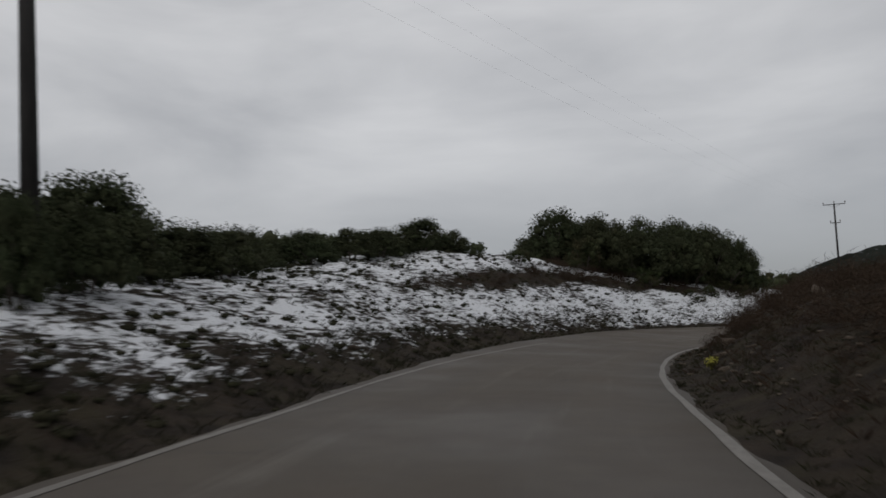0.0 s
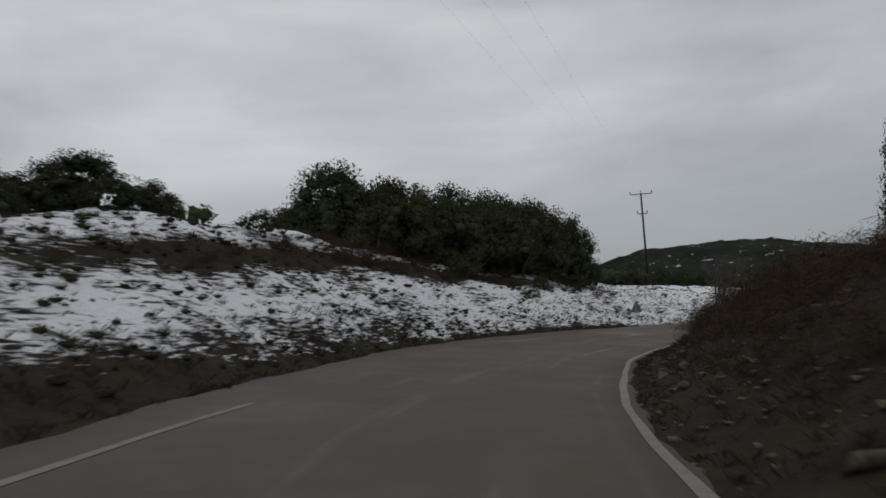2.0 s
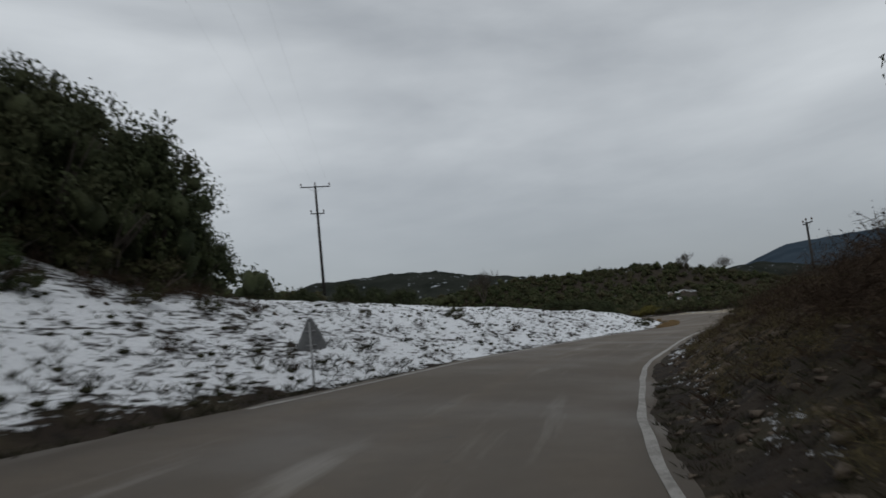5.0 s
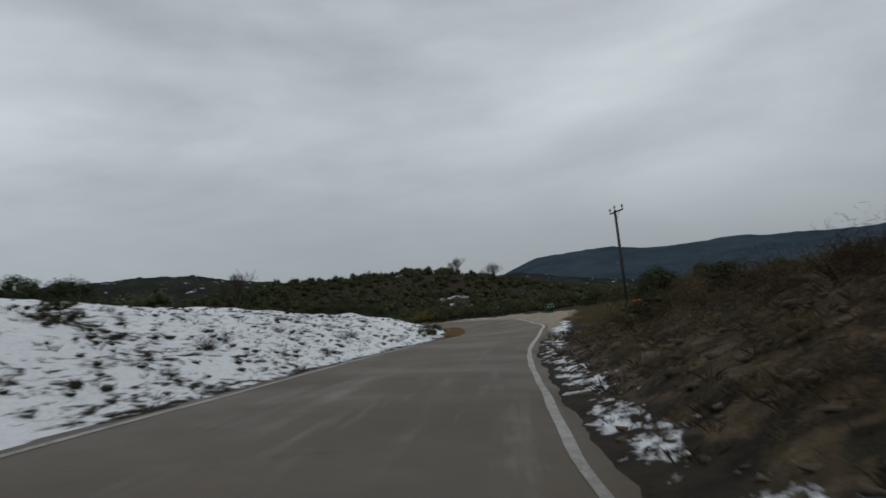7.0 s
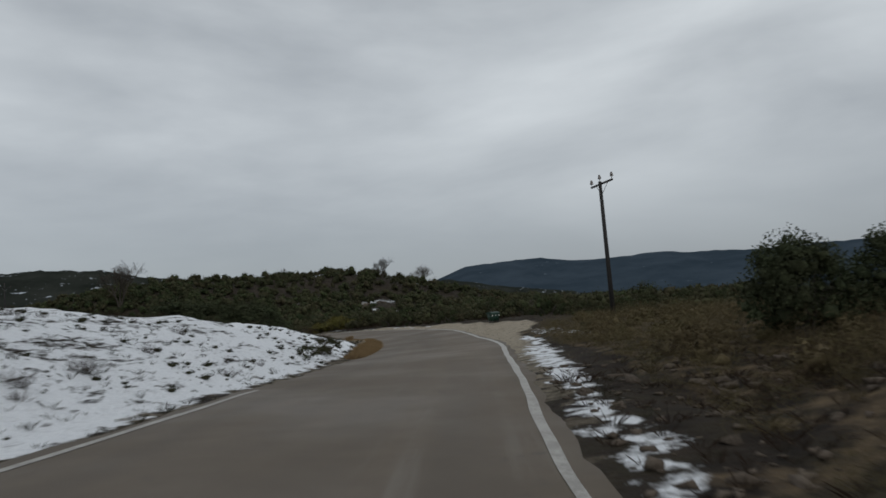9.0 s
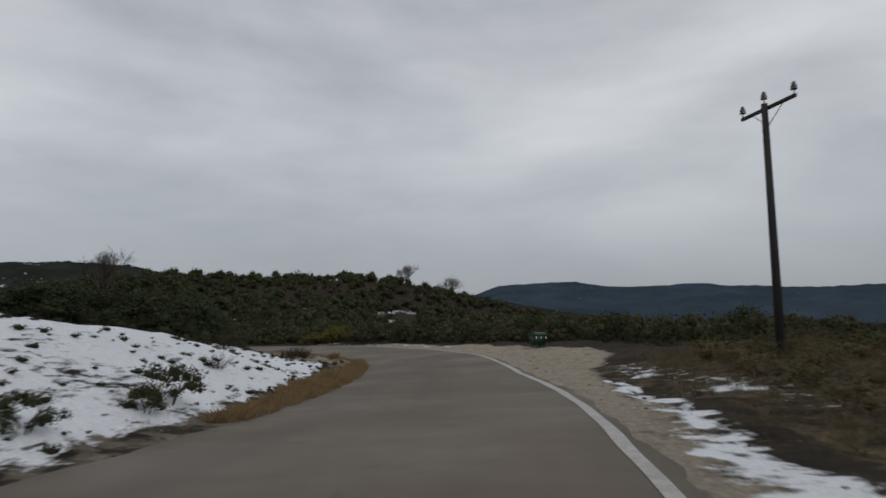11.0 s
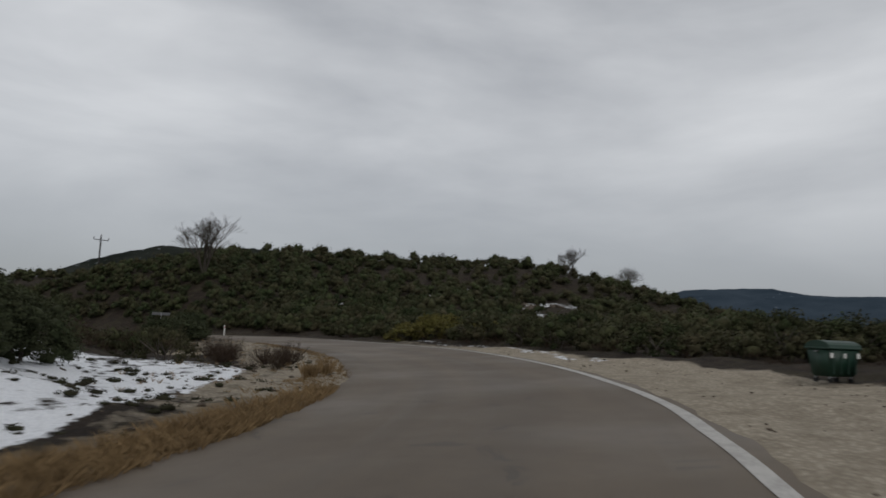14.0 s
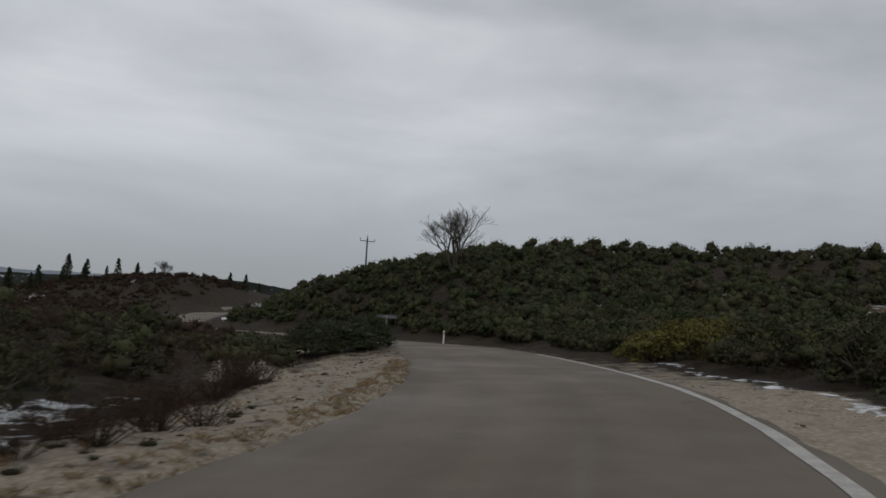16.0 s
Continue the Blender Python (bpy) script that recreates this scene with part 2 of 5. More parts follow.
M_STEEL = plain("galvanised_steel", (0.20, 0.205, 0.21), (0.30, 0.305, 0.31), 8.0, 0.5, 0.5, 0.15, metal=0.7)
M_SIGNBACK = plain("sign_back", (0.085, 0.088, 0.092), (0.14, 0.143, 0.147), 3.0, 0.55, 0.4, 0.1)
M_GLASS = plain("brown_porcelain", (0.035, 0.022, 0.018), (0.06, 0.035, 0.026), 12.0, 0.25, 0.5, 0.05)
M_WIRE = plain("weathered_wire", (0.16, 0.16, 0.165), (0.22, 0.22, 0.225), 3.0, 0.6, 0.4, 0.05)
M_ROCK = plain("limestone", (0.062, 0.049, 0.039), (0.150, 0.122, 0.097), 3.5, 0.95, 0.1, 0.8)
M_ORANGE = plain("faded_orange_paint", (0.44, 0.085, 0.045), (0.55, 0.13, 0.07), 4.0, 0.6, 0.3, 0.1)
M_TIMBER = plain("pale_timber", (0.26, 0.19, 0.10), (0.36, 0.27, 0.15), 8.0, 0.85, 0.1, 0.3, stretch=(1, 1, 0.2))
M_BIN = plain("green_bin_plastic", (0.005, 0.025, 0.015), (0.009, 0.038, 0.023), 3.0, 0.5, 0.4, 0.1)
M_RUBBER = plain("black_rubber", (0.015, 0.015, 0.015), (0.03, 0.03, 0.03), 9.0, 0.85, 0.2, 0.2)
M_WHITE = plain("white_paint", (0.62, 0.62, 0.60), (0.74, 0.74, 0.72), 6.0, 0.6, 0.3, 0.1)
M_RED = plain("red_reflector", (0.35, 0.03, 0.02), (0.45, 0.05, 0.03), 9.0, 0.4, 0.4, 0.05)
M_YELLOW = plain("yellow_flowers", (0.42, 0.40, 0.06), (0.55, 0.52, 0.12), 20.0, 0.8, 0.2, 0.1)
# the blue and paleness of distant haze are put into these two base colours
M_RIDGE = far_material("haze_tinted_forest_mountain", (0.031, 0.045, 0.060), (0.050, 0.067, 0.086), (0.20, 0.225, 0.265), 0.004, 0.70)
M_HAZE = far_material("haze_coloured_mountain", (0.19, 0.215, 0.25), (0.22, 0.245, 0.28), (0.27, 0.29, 0.32), 0.002, 0.62)
M_FARHILL = far_material("far_scrub_hill", (0.016, 0.019, 0.016), (0.034, 0.037, 0.032), (0.40, 0.43, 0.47), 0.03, 0.635)


# ---------------------------------------------------------------- road line and land form
ROAD = [(5.9, -40.8), (5.8, -26.8), (5.75, -12.8), (5.74, -1.7), (6.41, 8.07), (7.86, 17.37), (10.67, 26.96), (14.98, 36.26), (17.57, 40.38), (20.46, 44.05), (23.57, 47.35), (26.8, 50.38),
        (30.03, 53.23), (36.52, 58.35), (43.0, 62.3), (50.5, 66.7), (59.24, 71.37), (66.7, 75.5), (74.17, 79.5), (81.72, 84.1),
        (89.0, 88.9), (96.0, 94.4), (101.7, 101.2), (106.3, 109.5), (109.6, 119.5), (112.0, 131.0), (112.6, 142.0), (111.4, 156.0), (107.5, 180.0),
        (100.5, 198.0), (97.0, 214.0), (99.0, 232.0), (105.0, 252.0), (113.0, 268.0), (124.0, 285.0), (145.0, 310.0), (190.0, 350.0)]


def dense(knots, step=0.5):
    """A smooth line through the knots, at even steps."""
    k = np.array(knots, float)
    pts = []
    for i in range(len(k) - 1):
        p0, p1, p2, p3 = k[max(i - 1, 0)], k[i], k[i + 1], k[min(i + 2, len(k) - 1)]
        for u in np.linspace(0, 1, 40, endpoint=False):
            pts.append(0.5 * (2 * p1 + (p2 - p0) * u + (2 * p0 - 5 * p1 + 4 * p2 - p3) * u * u + (3 * p1 - p0 - 3 * p2 + p3) * u ** 3))
    pts.append(k[-1])
    pts = np.array(pts)
    run = np.concatenate([[0], np.cumsum(np.linalg.norm(np.diff(pts, axis=0), axis=1))])
    s = np.arange(0, run[-1], step)
    return np.stack([np.interp(s, run, pts[:, i]) for i in range(pts.shape[1])], 1), s


LINE, LINE_S = dense(ROAD)
LINE_S = LINE_S - LINE_S[np.argmin(np.linalg.norm(LINE - (5.74, -1.7), axis=1))]
TAN = np.gradient(LINE, axis=0)
TAN /= np.linalg.norm(TAN, axis=1)[:, None]
NOR = np.stack([TAN[:, 1], -TAN[:, 0]], 1)          # to the right of travel


def table(*pairs):
    a = np.array(pairs, float)
    return lambda s: np.interp(s, a[:, 0], a[:, 1])


def eased(*pairs):
    """The same, with the corners rounded off."""
    f = table(*pairs)
    return lambda s: (f(s - 4) + 2 * f(s - 2) + 3 * f(s) + 2 * f(s + 2) + f(s + 4)) / 9


# along the line (metres from the start of the drive): edges, level and cross fall of the road
EDGE_L = eased((-40, 3.8), (8, 3.85), (15, 3.95), (21, 4.25), (31, 4.8), (38, 5.05), (46, 5.5), (53, 5.6), (60, 5.2), (66, 4.75), (78, 4.4), (95, 4.1), (130, 4.2), (150, 4.3), (170, 3.8), (200, 3.0))
EDGE_R = eased((-40, 1.75), (10, 1.7), (25, 1.45), (40, 1.35), (46, 1.15), (52, 0.85), (58, 0.85), (63, 1.0), (68, 1.08), (78, 0.92), (92, 0.88), (103, 1.33), (118, 1.68), (128, 1.55), (135, 1.55), (145, 1.45), (160, 2.0), (180, 2.6), (200, 3.0))
LEVEL = table((-40, -0.02), (0, -0.03), (12, 0.05), (28, 0.13), (40, 0.12), (62, -0.07), (75, -0.05), (97, 0.02), (112, -0.05), (126, -0.12), (133, 0.0), (139, 0.15), (146, 0.24),
              (160, 0.35), (185, 0.25), (215, -0.3), (250, -0.9), (268, -0.8), (284, 0.1), (305, 1.5), (325, 3.9), (345, 6.0), (470, 8.0))
FALL = table((-40, -1.4), (10, -1.4), (19, -3.2), (30, -4.4), (40, -5.6), (62, -6.1), (75, -5.7), (97, -2.4), (103, -0.7), (110, 0.2), (119, 1.6), (127, 2.3), (134, 3.5), (150, 3.4), (180, 2.0), (220, 0.0))
# level of the land that flanks it: left bank crest, right bank crest, and how wide their slopes are
CREST_L = table((-40, 2.0), (12, 2.2), (22, 3.0), (29, 3.8), (39, 5.1), (46, 5.4), (53, 4.4), (60, 3.7), (66, 3.1), (72, 2.5), (85, 1.9), (100, 1.6), (112, 1.35), (122, 1.0), (130, 0.5), (138, -0.1), (146, -0.55), (153, -0.7), (159, -0.95), (164, -1.0), (200, -1.4), (260, -1.6), (284, -0.6), (305, 0.8), (325, 3.2), (345, 5.0))
WIDE_L = table((-40, 6.0), (15, 6.0), (25, 7.5), (48, 8.0), (58, 6.5), (70, 5.5), (100, 5.0), (125, 4.0), (140, 5.0), (160, 8.0))
CREST_R = table((-40, 1.5), (10, 1.7), (25, 1.95), (45, 1.9), (62, 1.7), (75, 1.45), (86, 1.1), (96, 0.35), (110, 0.3), (125, 0.35), (140, 0.5), (160, 0.8), (200, 0.6), (245, -0.6), (284, 0.2), (305, 1.8), (325, 4.2), (345, 6.4))
WIDE_R = table((-40, 3.5), (20, 3.8), (60, 4.0), (90, 5.0), (110, 6.0), (200, 6.0))
HILLS = ((160, 184, 9.6, 36), (124, 190, 5.2, 26), (190, 160, 5.4, 30), (225, 190, 4.0, 45), (86, 284, 6.0, 28), (128, 262, 5.0, 30), (300, 210, 3.0, 70), (70, 125, 3.8, 26), (30, 112, 5.5, 34), (-25, 70, 2.5, 30))


def smooth(u):
    u = np.clip(u, 0, 1)
    return u * u * (3 - 2 * u)


def wave(x, y, size, seed):
    """A cheap rolling noise in [-1, 1]."""
    r = np.random.RandomState(seed)
    out = np.zeros_like(x)
    for i in range(5):
        a, p, k = r.uniform(0, 2 * np.pi), r.uniform(0, 2 * np.pi), 2 * np.pi / (size * r.uniform(0.6, 1.6))
        out += np.sin((x * np.cos(a) + y * np.sin(a)) * k + p + 1.3 * np.sin((y * np.cos(a) - x * np.sin(a)) * k * 0.7 + p * 2))
    return out / 5


def nearest(x, y):
    """Station and signed offset (right of travel is positive) of points against the road line."""
    best = np.empty(len(x), int)
    for i in range(0, len(x), 4000):
        d = (x[i:i + 4000, None] - LINE[None, ::2, 0]) ** 2 + (y[i:i + 4000, None] - LINE[None, ::2, 1]) ** 2
        best[i:i + 4000] = np.argmin(d, 1) * 2
    dx, dy = x - LINE[best, 0], y - LINE[best, 1]
    along = dx * TAN[best, 0] + dy * TAN[best, 1]
    side = dx * NOR[best, 0] + dy * NOR[best, 1]
    far = np.hypot(dx, dy)
    o = np.where(np.abs(along) > 1.0, np.sign(side + 1e-9) * far, side)
    return LINE_S[best] + np.clip(along, -0.6, 0.6), o


def road_level(s, o):
    return LEVEL(s) + o * np.tan(np.radians(FALL(s)))


def land(x, y, rough=True):
    """The level of the ground, with station and the distance beyond the road's edge (negative on the road; sign of side)."""
    x, y = np.atleast_1d(np.asarray(x, float)), np.atleast_1d(np.asarray(y, float))
    s, o = nearest(x, y)
    left = o < 0
    el, er = EDGE_L(s), EDGE_R(s)
    u = np.where(left, -o - el, o - er)
    at_edge = np.where(left, road_level(s, -el), road_level(s, er))
    crest = np.where(left, CREST_L(s), CREST_R(s))
    wide = np.where(left, WIDE_L(s), WIDE_R(s))
    verge = np.where(left, 0.8, np.where(s > 88, 2.2, 0.7))
    t = np.clip((u - verge) / wide, 0, 1)
    rise = 1 - (1 - t) ** 1.4
    z = at_edge + (crest - at_edge) * rise
    # beyond the crest the left bank climbs on or falls behind the mound
    back = np.clip(u - verge - wide, 0, 60)
    climb = np.where(left, np.interp(s, (0, 20, 45, 62, 75, 90, 120, 150), (0.015, 0.02, 0.03, 0.02, -0.04, -0.10, -0.12, -0.03)), np.interp(s, (0, 30, 60, 80, 100, 130, 160), (0.05, 0.06, 0.05, 0.03, -0.02, -0.03, 0.02)))
    z = z + climb * np.minimum(back, np.where(left & (s > 70), 16, 22))
    hill = np.zeros_like(x)
    for hx, hy, hh, hr in HILLS:
        hill += hh * np.exp(-((x - hx) ** 2 + (y - hy) ** 2) / hr ** 2)
    z = z + hill * smooth(u / 14)
    out = np.clip(u - 70, 0, 900)
    z = z - 0.035 * np.minimum(out, 220)
    if rough:
        fade = smooth(u / 2.5)
        z = z + fade * (0.22 * wave(x, y, 7, 3) + 0.10 * wave(x, y, 2.4, 4) + 0.05 * wave(x, y, 1.1, 5)) + smooth((u - 10) / 20) * 0.8 * wave(x, y, 30, 6)
    z = np.where(u < 0, np.where(left, road_level(s, np.maximum(o, -el)), road_level(s, np.minimum(o, er))) - 0.12, z - 0.04 * (1 - smooth(u / 0.6)))
    return z, s, u, left


def ground_at(x, y):
    return float(land(x, y)[0][0])


def mesh_object(name, verts, faces, material, parent=None, label="", soft=False):
    me = bpy.data.meshes.new(name)
    me.from_pydata([tuple(v) for v in verts], [], [tuple(f) for f in faces])
    me.materials.append(material)
    if soft:
        me.polygons.foreach_set("use_smooth", [True] * len(me.polygons))
    me.update()
    ob = new(name, me)
    if parent:
        ob.parent = parent
    if label:
        ob["label"] = label
    return ob


def part(name, bm, material, parent, label="", soft=False):
    me = bpy.data.meshes.new(name)
    bm.to_mesh(me)
    bm.free()
    me.materials.append(material)
    if soft:
        me.polygons.foreach_set("use_smooth", [True] * len(me.polygons))
    ob = new(name, me)
    ob.parent = parent
    if label:
        ob["label"] = label
    return ob


TRACK = dense([(100.6, 118.5), (101.2, 127.0), (103.9, 140.0), (106.5, 152.0)], 0.8)[0]


CLEARINGS = ((149.6, 141.2, 2.3), (148.6, 137.0, 2.0), (147.6, 133.0, 2.0), (146.4, 129.0, 2.2), (131.4, 152.6, 1.3), (143.5, 150.0, 1.0), (147.0, 148.0, 1.1), (154.0, 138.5, 1.4), (139.0, 131.0, 1.0), (124.0, 150.0, 0.8))


def bare_of_scrub(x, y):
    """True in the rocky, snow-flecked clearings among the hill scrub."""
    out = np.zeros(np.shape(x), bool)
    for cx, cy, r in CLEARINGS:
        out |= np.hypot(x - cx, y - cy) < r * (1.2 + 0.3 * wave(x, y, 3.0, 8))
    return out


def build_ground():
    def axis(a, b, step, far_a, far_b):
        mid = np.arange(a, b + 0.01, step)
        lo, hi, d = [], [], step
        p = a
        while p > far_a:
            d *= 1.16
            p -= d
            lo.append(p)
        p, d = b, step
        while p < far_b:
            d *= 1.16
            p += d
            hi.append(p)
        return np.concatenate([lo[::-1], mid, hi])

    gx, gy = axis(-16, 122, 0.6, -4300, 4400), axis(-8, 150, 0.6, -4200, 4500)
    X, Y = np.meshgrid(gx, gy)
    x, y = X.ravel(), Y.ravel()
    z, s, u, left = land(x, y)
    nx, ny = len(gx), len(gy)
    i = np.arange(nx * ny).reshape(ny, nx)
    q = np.stack([i[:-1, :-1], i[:-1, 1:], i[1:, 1:], i[1:, :-1]], -1).reshape(-1, 4)
    me = bpy.data.meshes.new("ground")
    me.vertices.add(len(x))
    me.vertices.foreach_set("co", np.stack([x, y, z], 1).ravel())
    me.loops.add(len(q) * 4)
    me.loops.foreach_set("vertex_index", q.ravel())
    me.polygons.add(len(q))
    me.polygons.foreach_set("loop_start", np.arange(0, len(q) * 4, 4))
    me.polygons.foreach_set("use_smooth", np.ones(len(q), bool))
    me.update(calc_edges=True)
    # covers: snow, gravel, straw
    snow = np.zeros_like(x)
    amount = np.interp(s, (-20, 5, 25, 35, 60, 70, 90, 118, 130, 150, 156), (0.50, 0.53, 0.58, 0.65, 0.66, 0.66, 0.68, 0.76, 0.75, 0.66, 0.0))
    near = np.interp(s, (0, 20, 30, 37, 42, 50, 58, 64, 75, 95, 105, 112, 120, 127, 131, 134, 138, 142, 150), (0.6, 1.0, 1.1, 0.7, 0.5, 0.7, 0.8, 0.4, 0.15, 0.15, 0.3, 0.5, 0.9, 1.2, 1.4, 1.6, 2.0, 2.3, 2.6))
    reach = np.interp(s, (0, 30, 45, 60, 72, 90, 105, 120, 132, 142), (10, 15, 15, 13, 22, 20, 14, 12.0, 11.0, 9.0))
    low = np.interp(s, (0, 30, 37, 43, 52, 58, 64), (0.64, 0.64, 0.72, 0.78, 0.92, 0.9, 1.0))
    snow = np.where(left & (s < 157), amount * smooth((u - near) / 0.5) * (low + (1 - low) * smooth((u - 1.4) / 1.6)) * (1 - smooth((u - reach) / 3)), 0)
    band = np.exp(-((u - np.interp(s, (30, 40, 46, 56), (5.3, 5.2, 5.6, 5.8))) / 0.8) ** 2) * smooth((s - 28) / 8) * (1 - smooth((s - 58) / 8))
    snow = np.where(left, snow * (1 - 0.85 * band), snow)
    strip = np.exp(-((u - np.interp(s, (70, 85, 100, 108, 118, 130), (0.7, 0.65, 0.9, 1.15, 1.7, 2.4))) / np.interp(s, (70, 95, 104, 112), (0.38, 0.45, 0.6, 0.55))) ** 2)
    snow = np.where(~left & (s > 66) & (s < 128), np.interp(s, (80, 100), (0.57, 0.72)) * strip * smooth((s - 66) / 8) * (1 - smooth((s - 118) / 9)), snow)
    snow = np.where(~left & (s > 110) & (s < 132), np.maximum(snow, 0.50 * smooth((s - 110) / 5) * (1 - smooth((s - 126) / 6)) * np.exp(-((u - 3.5) / 1.1) ** 2)), snow)
    snow = np.where(~left & (s > 50) & (s < 74), np.maximum(snow, 0.34 * smooth((s - 50) / 6) * np.exp(-((u - 1.1) / 0.7) ** 2)), snow)
    snow = np.where(~left & (s > 150) & (s < 170), 0.55 * np.exp(-((u - 2.6) / 0.4) ** 2), snow)
    snow = np.where((s > 280) & (s < 335) & (u > 0.4) & (u < 7) & (wave(x, y, 9, 23) > 0.1), 0.62, snow)
    snow = np.where(left & (s > 149) & (s < 160), np.maximum(snow, 0.50 * np.exp(-((u - 5.4) / 1.3) ** 2)), snow)
    snow = np.where((u > 18) & (wave(x, y, 16, 21) > 0.52), 0.52, snow)
    bare = bare_of_scrub(x, y)
    snow = np.where(bare, 0.50 + 0.12 * wave(x, y, 4.0, 9), snow)
    gravel = np.where(~left, np.interp(s, (80, 95, 112, 130, 150, 175), (0.0, 0.40, 0.60, 0.85, 0.8, 0.3)) * (1 - smooth((u - np.interp(s, (90, 110, 118, 126, 132, 140, 150, 165), (0.6, 0.75, 1.0, 1.8, 4.2, 5.6, 3.2, 1.8))) / 1.2)), 0)
    gravel = np.where(left, np.interp(s, (60, 80, 100, 120, 132, 140, 170, 190), (0.12, 0.3, 0.42, 0.40, 0.30, 0.56, 0.58, 0.3)) * (1 - smooth((u - np.interp(s, (0, 130, 136, 142, 170), (0.7, 0.9, 1.7, 2.5, 3.6))) / 1.2)), gravel)
    straw = np.where(left, np.interp(s, (108, 116, 122, 134, 140, 147, 166), (0.0, 0.3, 0.8, 0.75, 0.5, 0.3, 0.2)) * (1 - smooth((u - np.interp(s, (100, 112, 122, 132, 142, 150), (0.4, 0.6, 1.1, 1.4, 1.0, 0.8))) / 0.6)), 0.0)
    straw = np.where(~left & (s > 90) & (s < 128) & (u > 2), 0.46, straw)
    straw = np.where(~left & (s > 54) & (s <= 90) & (u > 0.8), 0.46 * smooth((s - 54) / 10), straw)
    gravel = np.where(bare, 0.45, gravel)
    for q in TRACK:
        gravel = np.maximum(gravel, 0.75 * (1 - smooth((np.hypot(x - q[0], y - q[1]) - 1.0) / 0.9)))
    col = me.color_attributes.new("cover", "FLOAT_COLOR", "POINT")
    col.data.foreach_set("color", np.stack([snow, gravel, straw, np.ones_like(snow)], 1).astype(np.float32).ravel())
    me.materials.append(M_GROUND)
    ob = new("ground", me)
    return tagged(ob, "snow-patched soil and gravel hillside beside the road", "ground", kind="structure")


ground = build_ground()


def ribbon(name, s0, s1, o_left, o_right, lift, material, step=0.5, thick=0.0, across=1, taper=False):
    """A strip laid along the road between two offsets."""
    sel = [i for i in range(len(LINE_S)) if s0 <= LINE_S[i] <= s1]
    sel = sel[::max(1, int(step / 0.5))]
    verts, faces, n = [], [], across + 1
    for j, i in enumerate(sel):
        s = LINE_S[i]
        a, b = o_left(s), o_right(s)
        for k in range(n):
            o = a + (b - a) * k / across
            p = LINE[i] + NOR[i] * o
            verts.append((p[0], p[1], float(road_level(s, o)) + lift))
        if j:
            for k in range(across):
                c = (j - 1) * n + k
                faces.append((c, c + 1, c + 1 + n, c + n))
    if thick:
        base = len(verts)
        for j, i in enumerate(sel):
            for k, d in ((0, -0.10), (n - 1, 0.10)):
                x, y, z = verts[j * n + k]
                verts.append((x + NOR[i][0] * d, y + NOR[i][1] * d, z - thick))
        for j in range(1, len(sel)):
            c, d = (j - 1) * n, base + (j - 1) * 2
            faces.append((c + n, d + 2, d, c))
            faces.append((c + n - 1, d + 1, d + 3, c + 2 * n - 1))
    ob = mesh_object(name, verts, faces, material, soft=True)
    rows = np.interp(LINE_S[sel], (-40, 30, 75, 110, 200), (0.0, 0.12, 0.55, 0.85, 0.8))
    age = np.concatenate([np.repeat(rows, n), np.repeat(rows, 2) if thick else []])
    along = np.concatenate([np.repeat(LINE_S[sel], n), np.repeat(LINE_S[sel], 2) if thick else []])
    aside = np.array([o_left(s) + (o_right(s) - o_left(s)) * k / across for s in LINE_S[sel] for k in range(n)] + ([0.0] * (2 * len(sel)) if thick else []))
    b = ob.data.attributes.new("lane", "FLOAT_VECTOR", "POINT")
    b.data.foreach_set("vector", np.stack([along, aside, np.zeros_like(along)], 1).astype(np.float32).ravel())
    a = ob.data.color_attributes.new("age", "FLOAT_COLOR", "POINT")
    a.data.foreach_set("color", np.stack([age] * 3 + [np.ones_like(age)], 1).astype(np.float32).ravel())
    return ob


def wobble(s, seed):
    return 0.05 * math.sin(s * 1.9 + seed) + 0.04 * math.sin(s * 0.73 + seed * 2)


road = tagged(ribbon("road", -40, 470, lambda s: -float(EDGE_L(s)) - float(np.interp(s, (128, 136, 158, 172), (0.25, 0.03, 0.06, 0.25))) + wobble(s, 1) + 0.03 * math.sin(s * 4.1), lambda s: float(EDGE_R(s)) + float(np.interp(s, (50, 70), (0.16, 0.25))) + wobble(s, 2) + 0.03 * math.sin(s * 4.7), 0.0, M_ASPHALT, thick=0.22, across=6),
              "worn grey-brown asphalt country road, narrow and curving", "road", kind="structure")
INNER_L = table((-40, 3.95), (12, 3.92), (20, 3.85), (29, 3.78), (42, 3.9), (48.6, 4.17), (51, 4.5), (55, 5.0), (58, 5.2), (60, 5.2), (66, 4.65), (78, 4.4), (98, 4.1))
for name, s0, s1, side, w in (("edge_line", -40, 29, -1, table((0, 0.12), (1, 0.12))), ("edge_line", 60, 98, -1, table((0, 0.12), (1, 0.12))), ("edge_line", -40, 178, 1, table((0, 0.13), (90, 0.13), (115, 0.19)))):
    edge = (lambda s: -float(INNER_L(s) if s < 58 else EDGE_L(s))) if side < 0 else (lambda s: float(EDGE_R(s)))
    tagged(ribbon(name, s0, s1, lambda s, e=edge, w=w: e(s) - w(s) / 2 + 0.2 * wobble(s, 3), lambda s, e=edge, w=w: e(s) + w(s) / 2 + 0.2 * wobble(s, 4), 0.006, M_LINE),
           "worn white edge line painted on the asphalt", "road marking", kind="structure")


